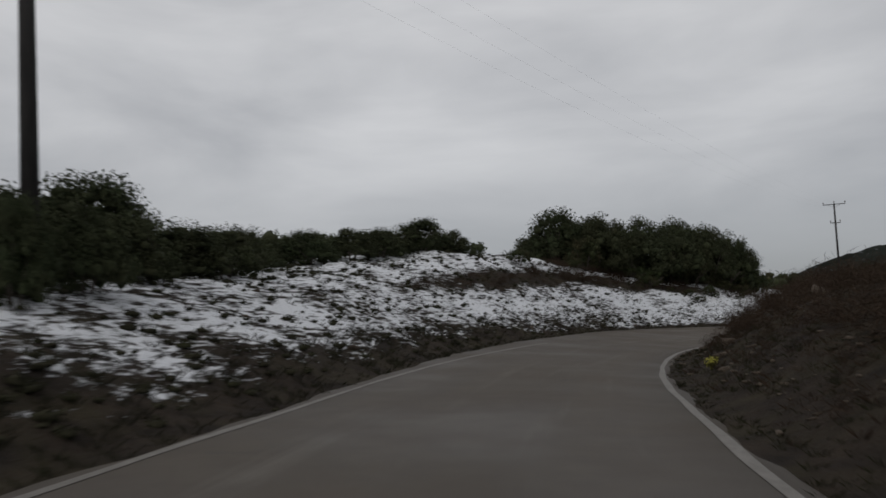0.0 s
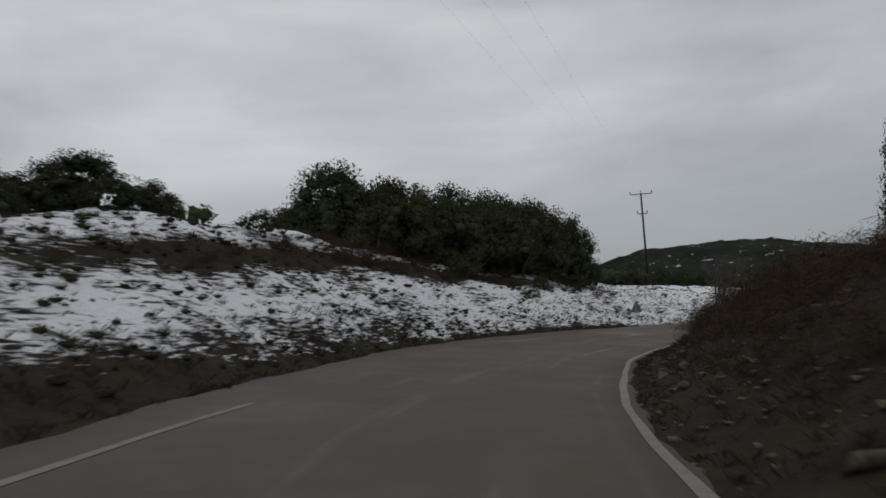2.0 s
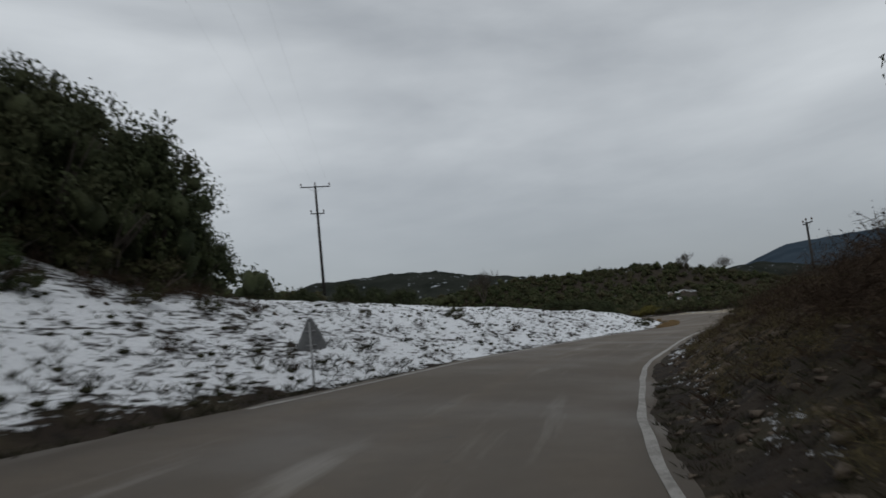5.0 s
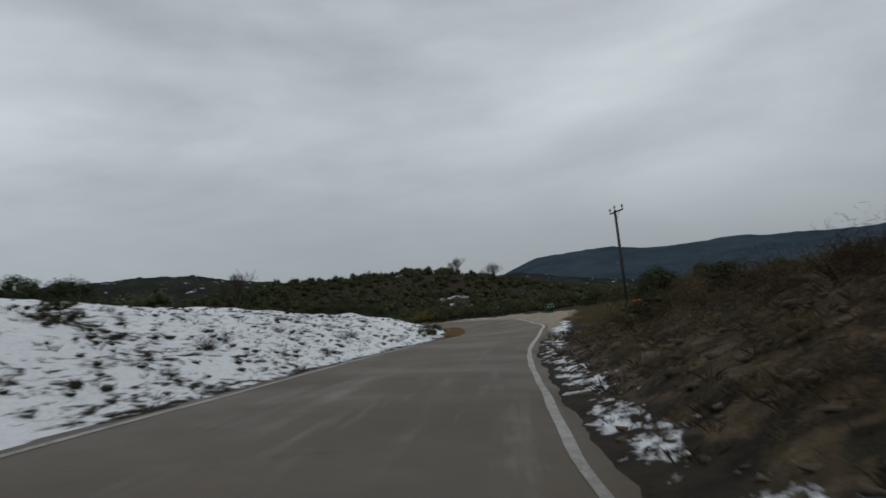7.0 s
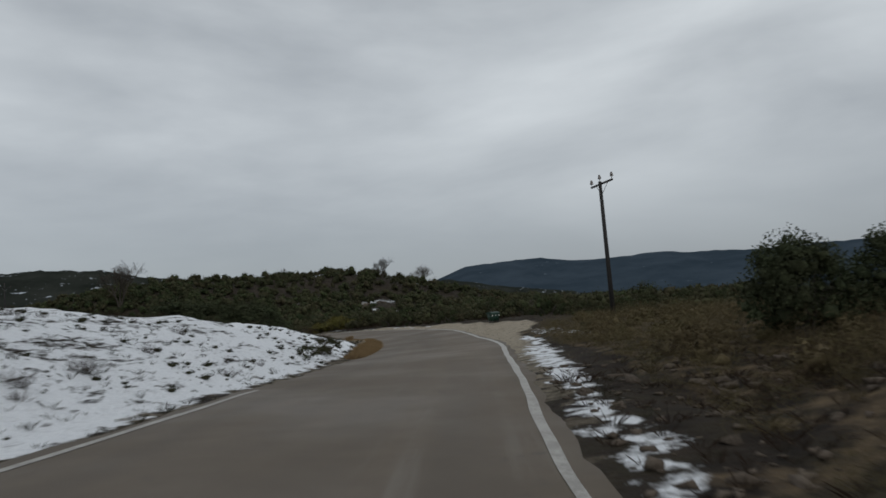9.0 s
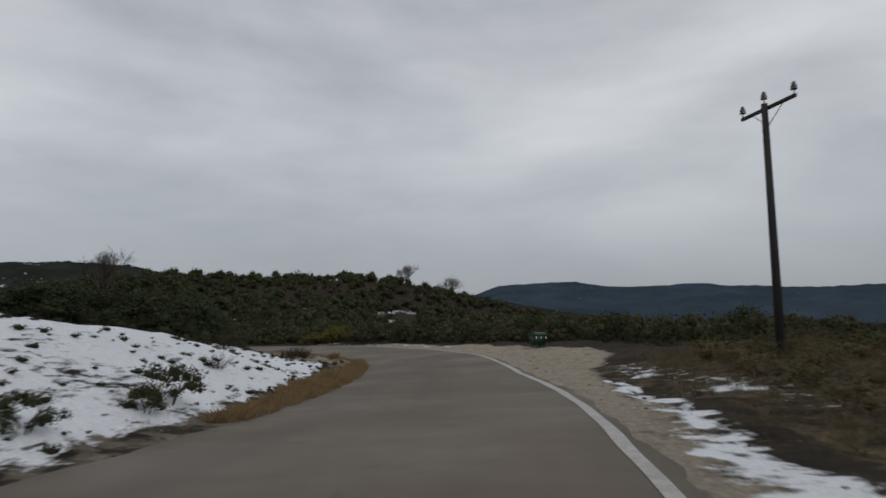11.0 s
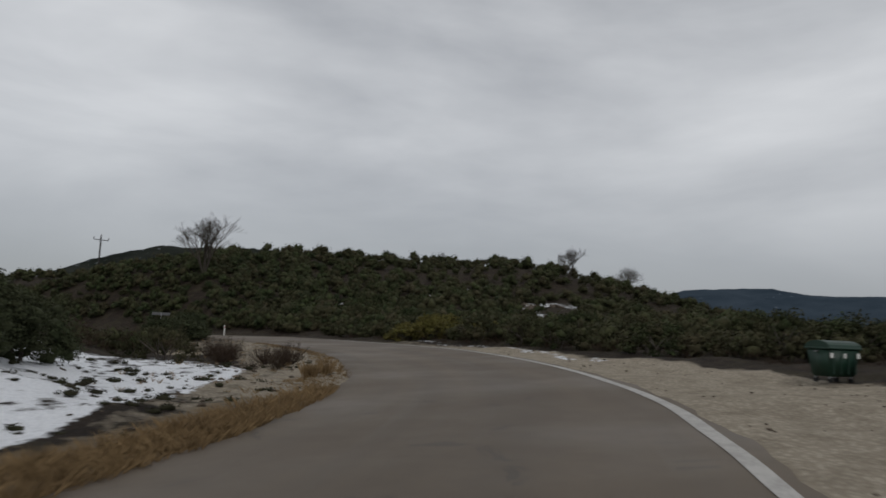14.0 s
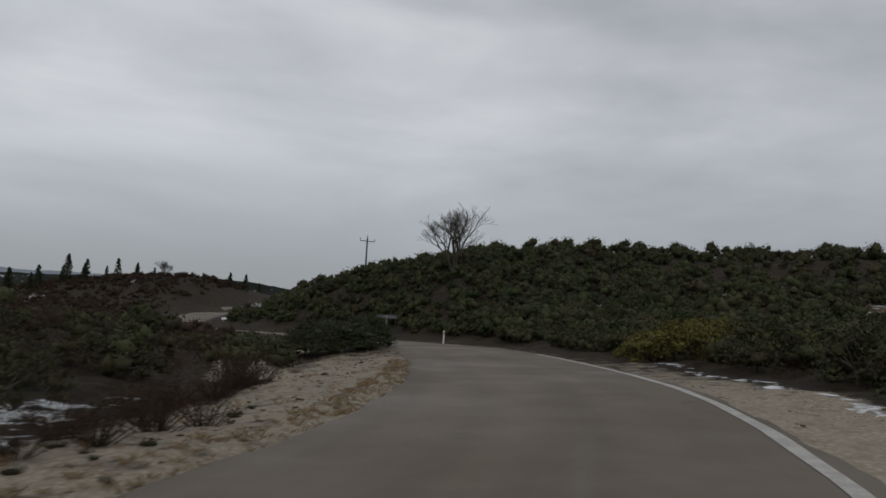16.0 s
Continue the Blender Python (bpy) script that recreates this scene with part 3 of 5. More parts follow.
# ---------------------------------------------------------------- far land
def build_ridge(name, el, reach, material, label):
    """Far mountains: level seen from the road, by bearing."""
    az = np.arange(-180, 180.01, 0.5)
    rows = ((2300, -0.06, 0.0), (2600, 0.25, 0.3), (2900, 0.55, 0.6), (3200, 0.8, 0.7), (3500, 1.0, 0.35), (3900, 0.7, 0.6))
    verts, faces = [], []
    q = reach / 3500
    for r, f, rough in rows:
        a = np.radians(az)
        x, y = 60 + q * r * np.sin(a), 65 + q * r * np.cos(a)
        top = np.tan(np.radians(el(az))) * reach
        z = top * f + rough * (26 * wave(x, y, 420, 11) + 9 * wave(x, y, 120, 12)) + (0.2 + rough) * 5 * wave(x, y, 60, 13)
        verts += list(zip(x, y, z - 12))
    n = len(az)
    for j in range(len(rows) - 1):
        for i in range(n - 1):
            c = j * n + i
            faces.append((c, c + 1, c + 1 + n, c + n))
    return tagged(mesh_object(name, verts, faces, material, soft=True), label, "mountain", kind="structure")


# no haze stands before these ranges; M_RIDGE and M_HAZE carry it as colour
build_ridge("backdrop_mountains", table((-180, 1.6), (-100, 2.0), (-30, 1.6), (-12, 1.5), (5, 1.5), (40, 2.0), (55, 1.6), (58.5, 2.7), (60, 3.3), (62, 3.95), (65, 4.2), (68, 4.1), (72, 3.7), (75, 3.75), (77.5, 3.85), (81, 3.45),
               (84, 3.2), (88, 3.3), (95, 3.1), (120, 2.4), (180, 1.6)), 3500, M_RIDGE, "far forested mountain ridge under low cloud, blue-grey haze put into its colour")
build_ridge("backdrop_hazy_mountains", table((-180, 1.0), (-60, 2.6), (-30, 2.4), (-12, 2.3), (0, 2.2), (8, 2.1), (25, 1.9), (60, 2.0), (180, 1.0)), 4300, M_HAZE, "far mountains, the pale cloud and haze over them put into their colour")


def build_far_hill(name, cx, cy, length, width, height, turn, seed, label, level=False):
    nu, nv = 90, 40
    verts, faces = [], []
    for j in range(nv + 1):
        for i in range(nu + 1):
            u, v = i / nu * 2 - 1, j / nv * 2 - 1
            x, y = u * length, v * width
            c, s = math.cos(radians(turn)), math.sin(radians(turn))
            wx, wy = cx + x * c - y * s, cy + x * s + y * c
            a = np.array([wx]), np.array([wy])
            along = float(np.interp(u, (-1, -0.82, -0.66, -0.45, 0, 0.4, 0.8, 1), (0, 0.6, 0.82, 1, 1, 0.76, 0.66, 0))) if level else max(0, 1 - u * u) ** 0.8
            h = height * along * max(0, (1 - v * v)) * (1 + (0.05 if level else 0.16) * float(wave(*a, 160, seed)[0])) + 1.6 * float(wave(*a, 18, seed + 1)[0]) + 0.9 * float(wave(*a, 7, seed + 2)[0])
            verts.append((wx, wy, h - 9))
            if i and j:
                k = j * (nu + 1) + i
                faces.append((k - nu - 2, k - nu - 1, k, k - 1))
    return tagged(mesh_object(name, verts, faces, M_FARHILL, soft=True), label, "hill", kind="structure")


build_far_hill("far_hill", 372, 532, 208, 140, 61, -36, 31, "dark scrub-covered far hill flecked with snow", True)
build_far_hill("far_hill", 560, 470, 300, 140, 44, -40, 35, "long dark far hill with scrub and thin snow")
build_far_hill("far_hill", 60, 640, 320, 120, 30, 5, 39, "low wooded far rise below the clouds")


# ---------------------------------------------------------------- plants
def icosphere(level):
    bm = bmesh.new()
    bmesh.ops.create_icosphere(bm, subdivisions=level, radius=1.0)
    v = np.array([p.co[:] for p in bm.verts])
    f = [[q.index for q in p.verts] for p in bm.faces]
    bm.free()
    return v, f


ICO1 = icosphere(1)


class Soup:
    """Gathers vertices and faces for one mesh; tone is a shade of its own for each plant or clump."""

    def __init__(self):
        self.v, self.f, self.t, self.n, self.tone = [], [], [], 0, 0.0

    def add(self, verts, faces):
        verts = np.asarray(verts, float)
        self.v.append(verts)
        self.f.append(np.asarray(faces, int) + self.n)
        self.t.append(np.full(len(verts), self.tone))
        self.n += len(verts)

    def leaves(self, centre, normal, size, rs):
        """Small leaf sprays: one pointed triangle each."""
        k = len(centre)
        nrm = 0.55 * normal + rs.normal(0, 0.8, (k, 3))
        nrm /= np.linalg.norm(nrm, axis=1)[:, None] + 1e-9
        a = np.cross(nrm, rs.normal(0, 1, (k, 3)))
        a /= np.linalg.norm(a, axis=1)[:, None] + 1e-9
        b = np.cross(nrm, a)
        size = np.broadcast_to(size, (k,))[:, None]
        q = np.stack([centre - a * size * 0.5 - b * size * 0.35, centre - a * size * 0.3 + b * size * 0.45, centre + a * size * 0.75], 1).reshape(-1, 3)
        self.add(q, np.arange(k * 3).reshape(-1, 3))

    def lump(self, ctr, radius, squash, rs):
        """A ragged lump of inner foliage."""
        v, f = ICO1
        jag = 1 + 0.30 * rs.normal(0, 1, (len(v), 1)).clip(-1.4, 1.6)
        self.add(v * jag * radius * (1, 1, squash) + ctr, f)

    def quads(self, centre, normal, size, rs, stretch=1.5):
        """Loose leaves: one pointed quad each."""
        k = len(centre)
        nrm = normal + rs.normal(0, 0.55, (k, 3))
        nrm /= np.linalg.norm(nrm, axis=1)[:, None] + 1e-9
        ref = rs.normal(0, 1, (k, 3))
        a = np.cross(nrm, ref)
        a /= np.linalg.norm(a, axis=1)[:, None] + 1e-9
        b = np.cross(nrm, a)
        size = np.broadcast_to(size, (k,))[:, None]
        q = np.stack([centre - a * size * 0.5 * stretch, centre + b * size * 0.42, centre + a * size * 0.5 * stretch, centre - b * size * 0.42], 1).reshape(-1, 3)
        self.add(q, np.arange(k * 4).reshape(-1, 4))

    def stick(self, p, q, r0, r1, sides=4):
        p, q = np.asarray(p, float), np.asarray(q, float)
        d = q - p
        d /= np.linalg.norm(d) + 1e-9
        a = np.cross(d, (0.31, 0.52, 0.79))
        a /= np.linalg.norm(a) + 1e-9
        b = np.cross(d, a)
        ang = np.arange(sides) * 2 * np.pi / sides
        ring = np.cos(ang)[:, None] * a + np.sin(ang)[:, None] * b
        self.add(np.concatenate([p + ring * r0, q + ring * r1]), [[i, (i + 1) % sides, sides + (i + 1) % sides, sides + i] for i in range(sides)])

    def mesh(self, name, material, soft=False):
        me = bpy.data.meshes.new(name)
        co = np.concatenate(self.v)
        counts = np.concatenate([np.full(len(f), f.shape[1]) for f in self.f])
        loops = np.concatenate([f.ravel() for f in self.f])
        me.vertices.add(len(co))
        me.vertices.foreach_set("co", co.ravel())
        me.loops.add(len(loops))
        me.loops.foreach_set("vertex_index", loops)
        me.polygons.add(len(counts))
        me.polygons.foreach_set("loop_start", np.concatenate([[0], np.cumsum(counts)[:-1]]))
        me.update(calc_edges=True)
        tone = me.attributes.new("tone", "FLOAT", "POINT")
        tone.data.foreach_set("value", np.concatenate(self.t).astype(np.float32))
        me.materials.append(material)
        if soft:
            me.polygons.foreach_set("use_smooth", [True] * len(me.polygons))
        me.update()
        return me


def crown(rs, rx, rz, clumps, leaves, leaf, soup, base=0.0):
    """A shrub's leaf mass: rounded clumps of fine leaves on an uneven dome, over dark lumps of inner foliage."""
    for c in range(clumps):
        a, h = rs.uniform(0, 2 * np.pi), rs.uniform(0, 1) ** 0.85
        rr = 0.92 * np.sqrt(max(0.0, 1 - h * h * 0.92)) * rs.uniform(0.25, 1.0) ** 0.6
        ctr = np.array([np.cos(a) * rr * rx, np.sin(a) * rr * rx, base + rz * (0.06 + 0.84 * h) * rs.uniform(0.86, 1.06)])
        cr = rs.uniform(0.15, 0.31) * min(rx, rz)
        soup.tone = rs.rand()
        soup.lump(ctr, cr * 0.46, 0.85, rs)
        d = rs.normal(0, 1, (leaves, 3))
        d /= np.linalg.norm(d, axis=1)[:, None]
        d[:, 2] = np.where(d[:, 2] < -0.4, -d[:, 2], d[:, 2])
        pts = ctr + d * cr * (0.45 + 0.85 * rs.uniform(0, 1, (leaves, 1)) ** 0.7)
        soup.leaves(pts, d, leaf * rs.uniform(0.6, 1.3, leaves), rs)
    soup.tone = 0.0


def shrub(name, seed, rx, rz, clumps, leaves, leaf, material, stem=0.0, label="", category="bush"):
    """A bush or small tree: stems that fork, and a crown. Stands at the origin."""
    rs = np.random.RandomState(seed)
    top = new(name)
    wood = Soup()
    for i in range(4 if stem < 0.8 else 3):
        a = rs.uniform(0, 2 * np.pi)
        foot = np.array([np.cos(a), np.sin(a), 0]) * 0.08 * rx - (0, 0, 0.25)
        knee = np.array([np.cos(a), np.sin(a), 0]) * 0.22 * rx + (0, 0, stem + 0.25 * rz)
        tip = np.array([np.cos(a + 0.4), np.sin(a + 0.4), 0]) * 0.55 * rx + (0, 0, stem + 0.7 * rz)
        wood.stick(foot, knee, 0.020 * rz + 0.012, 0.014 * rz + 0.008, 5)
        wood.stick(knee, tip, 0.014 * rz + 0.008, 0.006, 4)
        for j in range(2):
            b = a + rs.uniform(-1.2, 1.2)
            wood.stick(knee, knee + np.array([np.cos(b) * 0.5 * rx, np.sin(b) * 0.5 * rx, 0.35 * rz]), 0.018 * rz + 0.008, 0.006, 4)
    ob = new("trunk", wood.mesh("trunk", M_BARK))
    ob.parent = top
    leafs = Soup()
    crown(rs, rx, rz, clumps, leaves, leaf, leafs, stem)
    ob = new("crown", leafs.mesh("crown", material))
    ob.parent = top
    return tagged(top, label, category)


def twig_bush(name, seed, rx, rz, twigs, material, label, category="bush"):
    """A leafless bush: a spray of thin twigs from one root, each with side twigs."""
    rs = np.random.RandomState(seed)
    s, fine = Soup(), Soup()
    for i in range(twigs):
        a, lean = rs.uniform(0, 2 * np.pi), rs.uniform(0.1, 1.15)
        d = np.array([np.cos(a) * np.sin(lean) * rx, np.sin(a) * np.sin(lean) * rx, np.cos(lean * 0.8) * rz])
        foot = np.array([np.cos(a), np.sin(a), 0]) * 0.12 * rx * rs.uniform(0, 1) - (0, 0, 0.05)
        mid = foot + d * 0.55 + rs.normal(0, 0.05, 3) * rx
        tip = foot + d * rs.uniform(0.8, 1.1) + rs.normal(0, 0.08, 3) * rx
        s.stick(foot, mid, 0.011, 0.007, 3)
        s.stick(mid, tip, 0.007, 0.003, 3)
        k = 6
        u = rs.uniform(0.35, 1.0, (k, 1))
        fine.quads(foot + (tip - foot) * u + rs.normal(0, 0.05, (k, 3)) * rx, rs.normal(0, 1, (k, 3)), 0.011, rs, 20.0)
        k = 10
        pts = foot + (tip - foot) * rs.uniform(0.3, 1.05, (k, 1)) + rs.normal(0, 0.09, (k, 3)) * rx
        fine.quads(pts, rs.normal(0, 1, (k, 3)), 0.018 * rs.uniform(0.6, 1.3, k), rs, 4.0)
    top = new(name)
    for n, soup in (("branchwork", s), ("twig_spray", fine)):
        ob = new(n, soup.mesh(n, material))
        ob.parent = top
        if n == "twig_spray":
            tagged(ob, kind="stuff")
    return tagged(top, label, category)


def bare_tree(name, seed, height, spread, depth, label, r0=0.11, stems=1):
    """A leafless tree that forks down to fine twigs."""
    rs = np.random.RandomState(seed)
    trunk, limbs = Soup(), Soup()

    def grow(p, d, length, r, level):
        q = p + d * length
        (trunk if level == 0 else limbs).stick(p, q, r, r * 0.68, 6 if level < 2 else 3)
        if level >= depth:
            return
        for i in range(3 if level else 4):
            e = d + rs.normal(0, spread, 3) * (1.0, 1.0, 0.55)
            e[2] = e[2] * 0.9 + 0.12
            e /= np.linalg.norm(e)
            grow(p + d * length * rs.uniform(0.65, 1.0), e, length * rs.uniform(0.58, 0.82), max(r * 0.58, 0.006), level + 1)

    for k in range(stems):
        d = np.array([rs.normal(0, 0.25), rs.normal(0, 0.25), 1.0]) if stems > 1 else np.array([0.05, 0.03, 1.0])
        grow(np.array([0, 0, -0.3]), d / np.linalg.norm(d), height * 0.32, r0, 0)
    top = new(name)
    for n, soup in (("trunk", trunk), ("branchwork", limbs)):
        ob = new(n, soup.mesh(n, M_BARK))
        ob.parent = top
    return tagged(top, label, "tree")


def conifer(name, seed, height, rx, label):
    rs = np.random.RandomState(seed)
    wood, leafs = Soup(), Soup()
    wood.stick((0, 0, -0.4), (0, 0, height * 0.96), 0.16, 0.02, 6)
    for i in range(16):
        h = 0.12 + 0.86 * i / 16
        r = rx * (1 - h) ** 0.8
        for j in range(5):
            a = rs.uniform(0, 2 * np.pi)
            tip = np.array([np.cos(a) * r, np.sin(a) * r, height * h - 0.12 * r])
            wood.stick((0, 0, height * h), tip, 0.03, 0.01, 3)
            k = 14
            u = rs.uniform(0.2, 1.05, (k, 1))
            pts = np.array([0, 0, height * h]) + (tip - (0, 0, height * h)) * u + rs.normal(0, 0.16, (k, 3))
            leafs.quads(pts, rs.normal(0, 1, (k, 3)) + (0, 0, 0.6), 0.34 * rs.uniform(0.7, 1.2, k), rs, 1.7)
    top = new(name)
    for n, soup, m in (("trunk", wood, M_BARK), ("crown", leafs, M_OAK)):
        ob = new(n, soup.mesh(n, m))
        ob.parent = top
    return tagged(top, label, "tree")


def stand(proto, x, y, size=1.0, turn=0.0, sink=0.05, z=None, flat=1.0):
    """A copy of a plant on the ground at x, y."""
    zz = ground_at(x, y) if z is None else z
    m = Matrix.Translation((x, y, zz - sink)) @ Matrix.Rotation(turn, 4, "Z") @ Matrix.Diagonal((size, size, size * flat, 1))
    return copy_thing(proto, m)


def retire(proto):
    for o in (*proto.children_recursive, proto):
        bpy.data.objects.remove(o)


OAK = "dense dark evergreen oak with small leathery leaves"
oaks = [shrub("evergreen_oak", 100 + i, 1.9, 2.9, 72, 150, 0.085, M_OAK, 0.0, OAK, "tree") for i in range(4)]
tall_oak = shrub("evergreen_oak", 105, 2.4, 8.0, 190, 120, 0.12, M_OAK, 0.2, OAK, "tree")
scrubs = [shrub("scrub_bush", 120 + i, 1.15, 1.05, 22, 76, 0.065, M_SCRUB, 0.0, "low dark green scrub bush on the slope") for i in range(4)]
spurge = shrub("spurge_bush", 140, 1.3, 1.1, 36, 80, 0.075, M_SPURGE, 0.0, "rounded yellow-green bush below the scrub hill")
browns = [twig_bush("brown_bush", 150 + i, 0.9, 0.85, 40, M_BROWN, "leafless red-brown thorny bush") for i in range(3)]
saplings = [bare_tree("bare_sapling", 160 + i, 2.6, 0.30, 4, "thin bare sapling on the road bank", 0.03) for i in range(2)]

rnd = random.Random(7)
BEHIND_MOUND = ((87.5, 102.6, 2.6, 1.6), (88.7, 103.8, 2.2, 1.5), (90.0, 105.4, 1.7, 1.3), (86.4, 102.0, 2.7, 1.6), (84.8, 101.4, 3.5, 1.9), (83.0, 101.6, 3.5, 2.0), (81.0, 102.2, 3.6, 2.1), (78.8, 102.6, 3.5, 2.1), (44.6, 95.8, 6.2, 1.5), (48.0, 94.5, 6.4, 1.6), (50.0, 93.6, 5.8, 1.5), (52.0, 92.5, 5.5, 1.4), (46.2, 97.5, 5.8, 1.4), (42.4, 97.0, 5.9, 1.4))


def oak_at(x, y, top, r, group, label=None):
    """An oak whose crown reaches the level top and is about r wide from its stem."""
    z = ground_at(x, y)
    if top - z > 6.5:
        ob = stand(tall_oak, x, y, r / 2.4, rnd.uniform(0, 6.3), 0.1, flat=(top - z) / 8.2 / (r / 2.4))
        return tagged(ob, label or OAK, "tree", group)
    p = oaks[rnd.randrange(4)]
    ob = stand(p, x, y, r / 1.9, rnd.uniform(0, 6.3), 0.1, flat=max(0.6, (top - z) / 3.1) / (r / 1.9))
    return tagged(ob, label or OAK, "tree", group)


# the thicket on the left bank, and the trees along the crest before it
for x, y, top, r in ((9.3, 56.2, 9.7, 2.3), (9.9, 57.1, 8.6, 2.2), (8.4, 57, 7.8, 2.0), (7.6, 58.4, 8.0, 2.0), (10.8, 58.8, 8.9, 2.4), (12.6, 56.6, 8.9, 2.1), (14.4, 60.6, 9.2, 2.5), (15.8, 58.2, 8.0, 2.0), (17.2, 62.2, 9.8, 2.5),
                     (19.4, 60.6, 8.2, 2.1), (20.6, 64.4, 9.3, 2.5), (22.8, 63.1, 8.5, 2.0), (24, 66.6, 9.2, 2.4), (25.8, 65.2, 7.7, 1.9), (26.6, 68.6, 7.7, 1.8), (27.4, 67.4, 6.2, 1.3),
                     (21.6, 69.2, 10.2, 2.7), (13, 64.8, 10.3, 2.7), (26.4, 71.8, 8.2, 2.0)):
    oak_at(x, y, top + 0.7, r * 1.18, "thicket on the bank")
for x, y, top, r in ((-0.3, 45.2, 8.4, 2.2), (-2.2, 43.2, 7.2, 1.9), (1.4, 48.2, 7.0, 1.7), (-4.9, 34.7, 6.0, 1.8), (-3.3, 37.8, 6.3, 1.7), (-7.2, 32.7, 5.8, 1.8), (-6, 38.2, 6.0, 1.9), (-2, 40.2, 5.6, 1.5),
                     (1.5, 78.2, 9.4, 2.4), (-9.6, 28.7, 5.6, 1.9), (-10.5, 33.2, 6.2, 2.2)):
    oak_at(x, y, top, r, "trees along the crest")
for x, y, top, r in ((-6, 17.4, 5.9, 2.3), (-7.6, 15.4, 5.4, 2.2), (-4.8, 19.8, 4.9, 1.8), (-8.8, 18.7, 5.6, 2.3), (-4.2, 22.2, 4.5, 1.5), (-6.6, 22.8, 4.6, 1.7), (-5.8, 13.4, 4.2, 1.6), (-8.2, 11.8, 4.4, 1.8), (-7.4, 25.6, 4.9, 1.8), (-5, 26.2, 4.2, 1.3), (-3.4, 9.7, 2.9, 0.9), (-2.75, 9.7, 2.85, 0.75), (-2.2, 9.1, 2.2, 0.6), (-2.7, 11.8, 2.9, 1.0), (-4.2, 11.6, 3.4, 1.1), (-3.9, 15.2, 3.6, 1.3)):
    oak_at(x, y, top, r, "trees above the snowy bank")
# the tall oak that leans over the right bank
big = stand(tall_oak, 39.5, 48.1, 1.12, 0.6, 0.1, flat=0.95)
tagged(big, "tall dark evergreen oak above the earth bank", "tree")
for x, y, top, r in ((38.2, 47.2, 4.6, 1.0), (38.7, 48.8, 12.6, 1.7), (40.7, 49.4, 12.2, 1.7), (42.2, 47.6, 12.2, 2.0), (44.2, 50.2, 5.6, 1.5)):
    oak_at(x, y, top, r, "oaks above the earth bank")
for x, y, k in ((17.2, 32.9, 0.40), (17.6, 33.6, 0.5), (16.9, 32.2, 0.36), (18.1, 34.3, 0.46), (17.9, 32.8, 0.36)):
    tagged(stand(saplings[rnd.randrange(2)], x, y, k * 1.3, rnd.uniform(0, 6), flat=1.4), "", "tree", "saplings on the bank")
for x, y, top, r in BEHIND_MOUND:
    oak_at(x, y, top, r, "bushes behind the snow mound", "dense dark evergreen bush behind the snow mound")
# bush beside the orange marker, and bushes that stand alone
for x, y, top, r in ((62.6, 66.0, 2.6, 1.1), (63.6, 64.4, 2.4, 1.1), (137.0, 100.0, 3.2, 1.8), (106.2, 133.6, 1.6, 2.2), (104.2, 132.0, 1.0, 1.6), (108.0, 136.5, 1.4, 1.8)):
    oak_at(x, y, top, r, "single bushes")
tagged(stand(scrubs[0], 49.4, 62.1, 0.55, 1.2, 0.05, flat=0.9), "compact near-black scrub bush on the stony bank", "bush")
for x, y, k in ((115.9, 119.6, 1.5), (117.6, 118.2, 1.3), (116.6, 122.4, 1.2), (118.6, 121.0, 1.5), (120.4, 118.8, 1.2)):
    tagged(stand(spurge, x, y, k, rnd.uniform(0, 6), flat=0.85), "", "bush", "yellow-green bushes")


def scatter(count, test, protos, size, group, flat=(0.8, 1.15), label=None, box=(-15, 122, -10, 175), seed=1, clear=0.0):
    """Plants strewn over the part of the plan where test(s, u, left, x, y) holds."""
    rs = np.random.RandomState(seed)
    x, y = rs.uniform(box[0], box[1], count * 60), rs.uniform(box[2], box[3], count * 60)
    z, s, u, left = land(x, y)
    ok = np.where(test(s, u, left, x, y))[0][:count]
    for i in ok:
        k = rs.uniform(*size)
        ob = stand(protos[rs.randint(len(protos))], x[i], y[i], k, rs.uniform(0, 6.3), 0.08, z=z[i], flat=rs.uniform(*flat))
        tagged(ob, label or "", "", group)


# right bank: red-brown thorn and low green scrub
scatter(70, lambda s, u, left, x, y: ~left & (s > 18) & (s < 96) & (u > np.where(s > 60, 3.2, 2.2)) & (u < 8), browns, (0.4, 0.75), "thorn on the earth bank", seed=3)
scatter(34, lambda s, u, left, x, y: ~left & (s > 24) & (s < 98) & (u > 3.8) & (u < 10), scrubs, (0.5, 0.9), "scrub on the earth bank", seed=4)
scatter(75, lambda s, u, left, x, y: ~left & (s > 27) & (s < 64) & (u > np.interp(s, (27, 45, 64), (1.6, 1.3, 2.4))) & (u < 6.5), browns, (0.7, 1.25), "thorn on the earth bank", seed=13)
# right flat: knee-high brown and green scrub round the pole
scatter(44, lambda s, u, left, x, y: ~left & (s > 92) & (s < 128) & (u > np.interp(s, (92, 112, 120, 128), (2.6, 3.0, 5.2, 8.0))) & (u < 20), scrubs + browns, (0.35, 0.75), "scrub round the pole", (0.6, 0.9), seed=5)
for i in range(5, 13):
    x, y = 96.6 + 0.36 * i + rnd.uniform(-0.5, 0.5), 106.6 + 0.78 * i + rnd.uniform(-0.4, 0.4)
    tagged(stand(browns[i % 3], x - 0.6, y + 0.4, rnd.uniform(0.75, 1.05), i, flat=0.9), "", "", "thorn beside the bend")
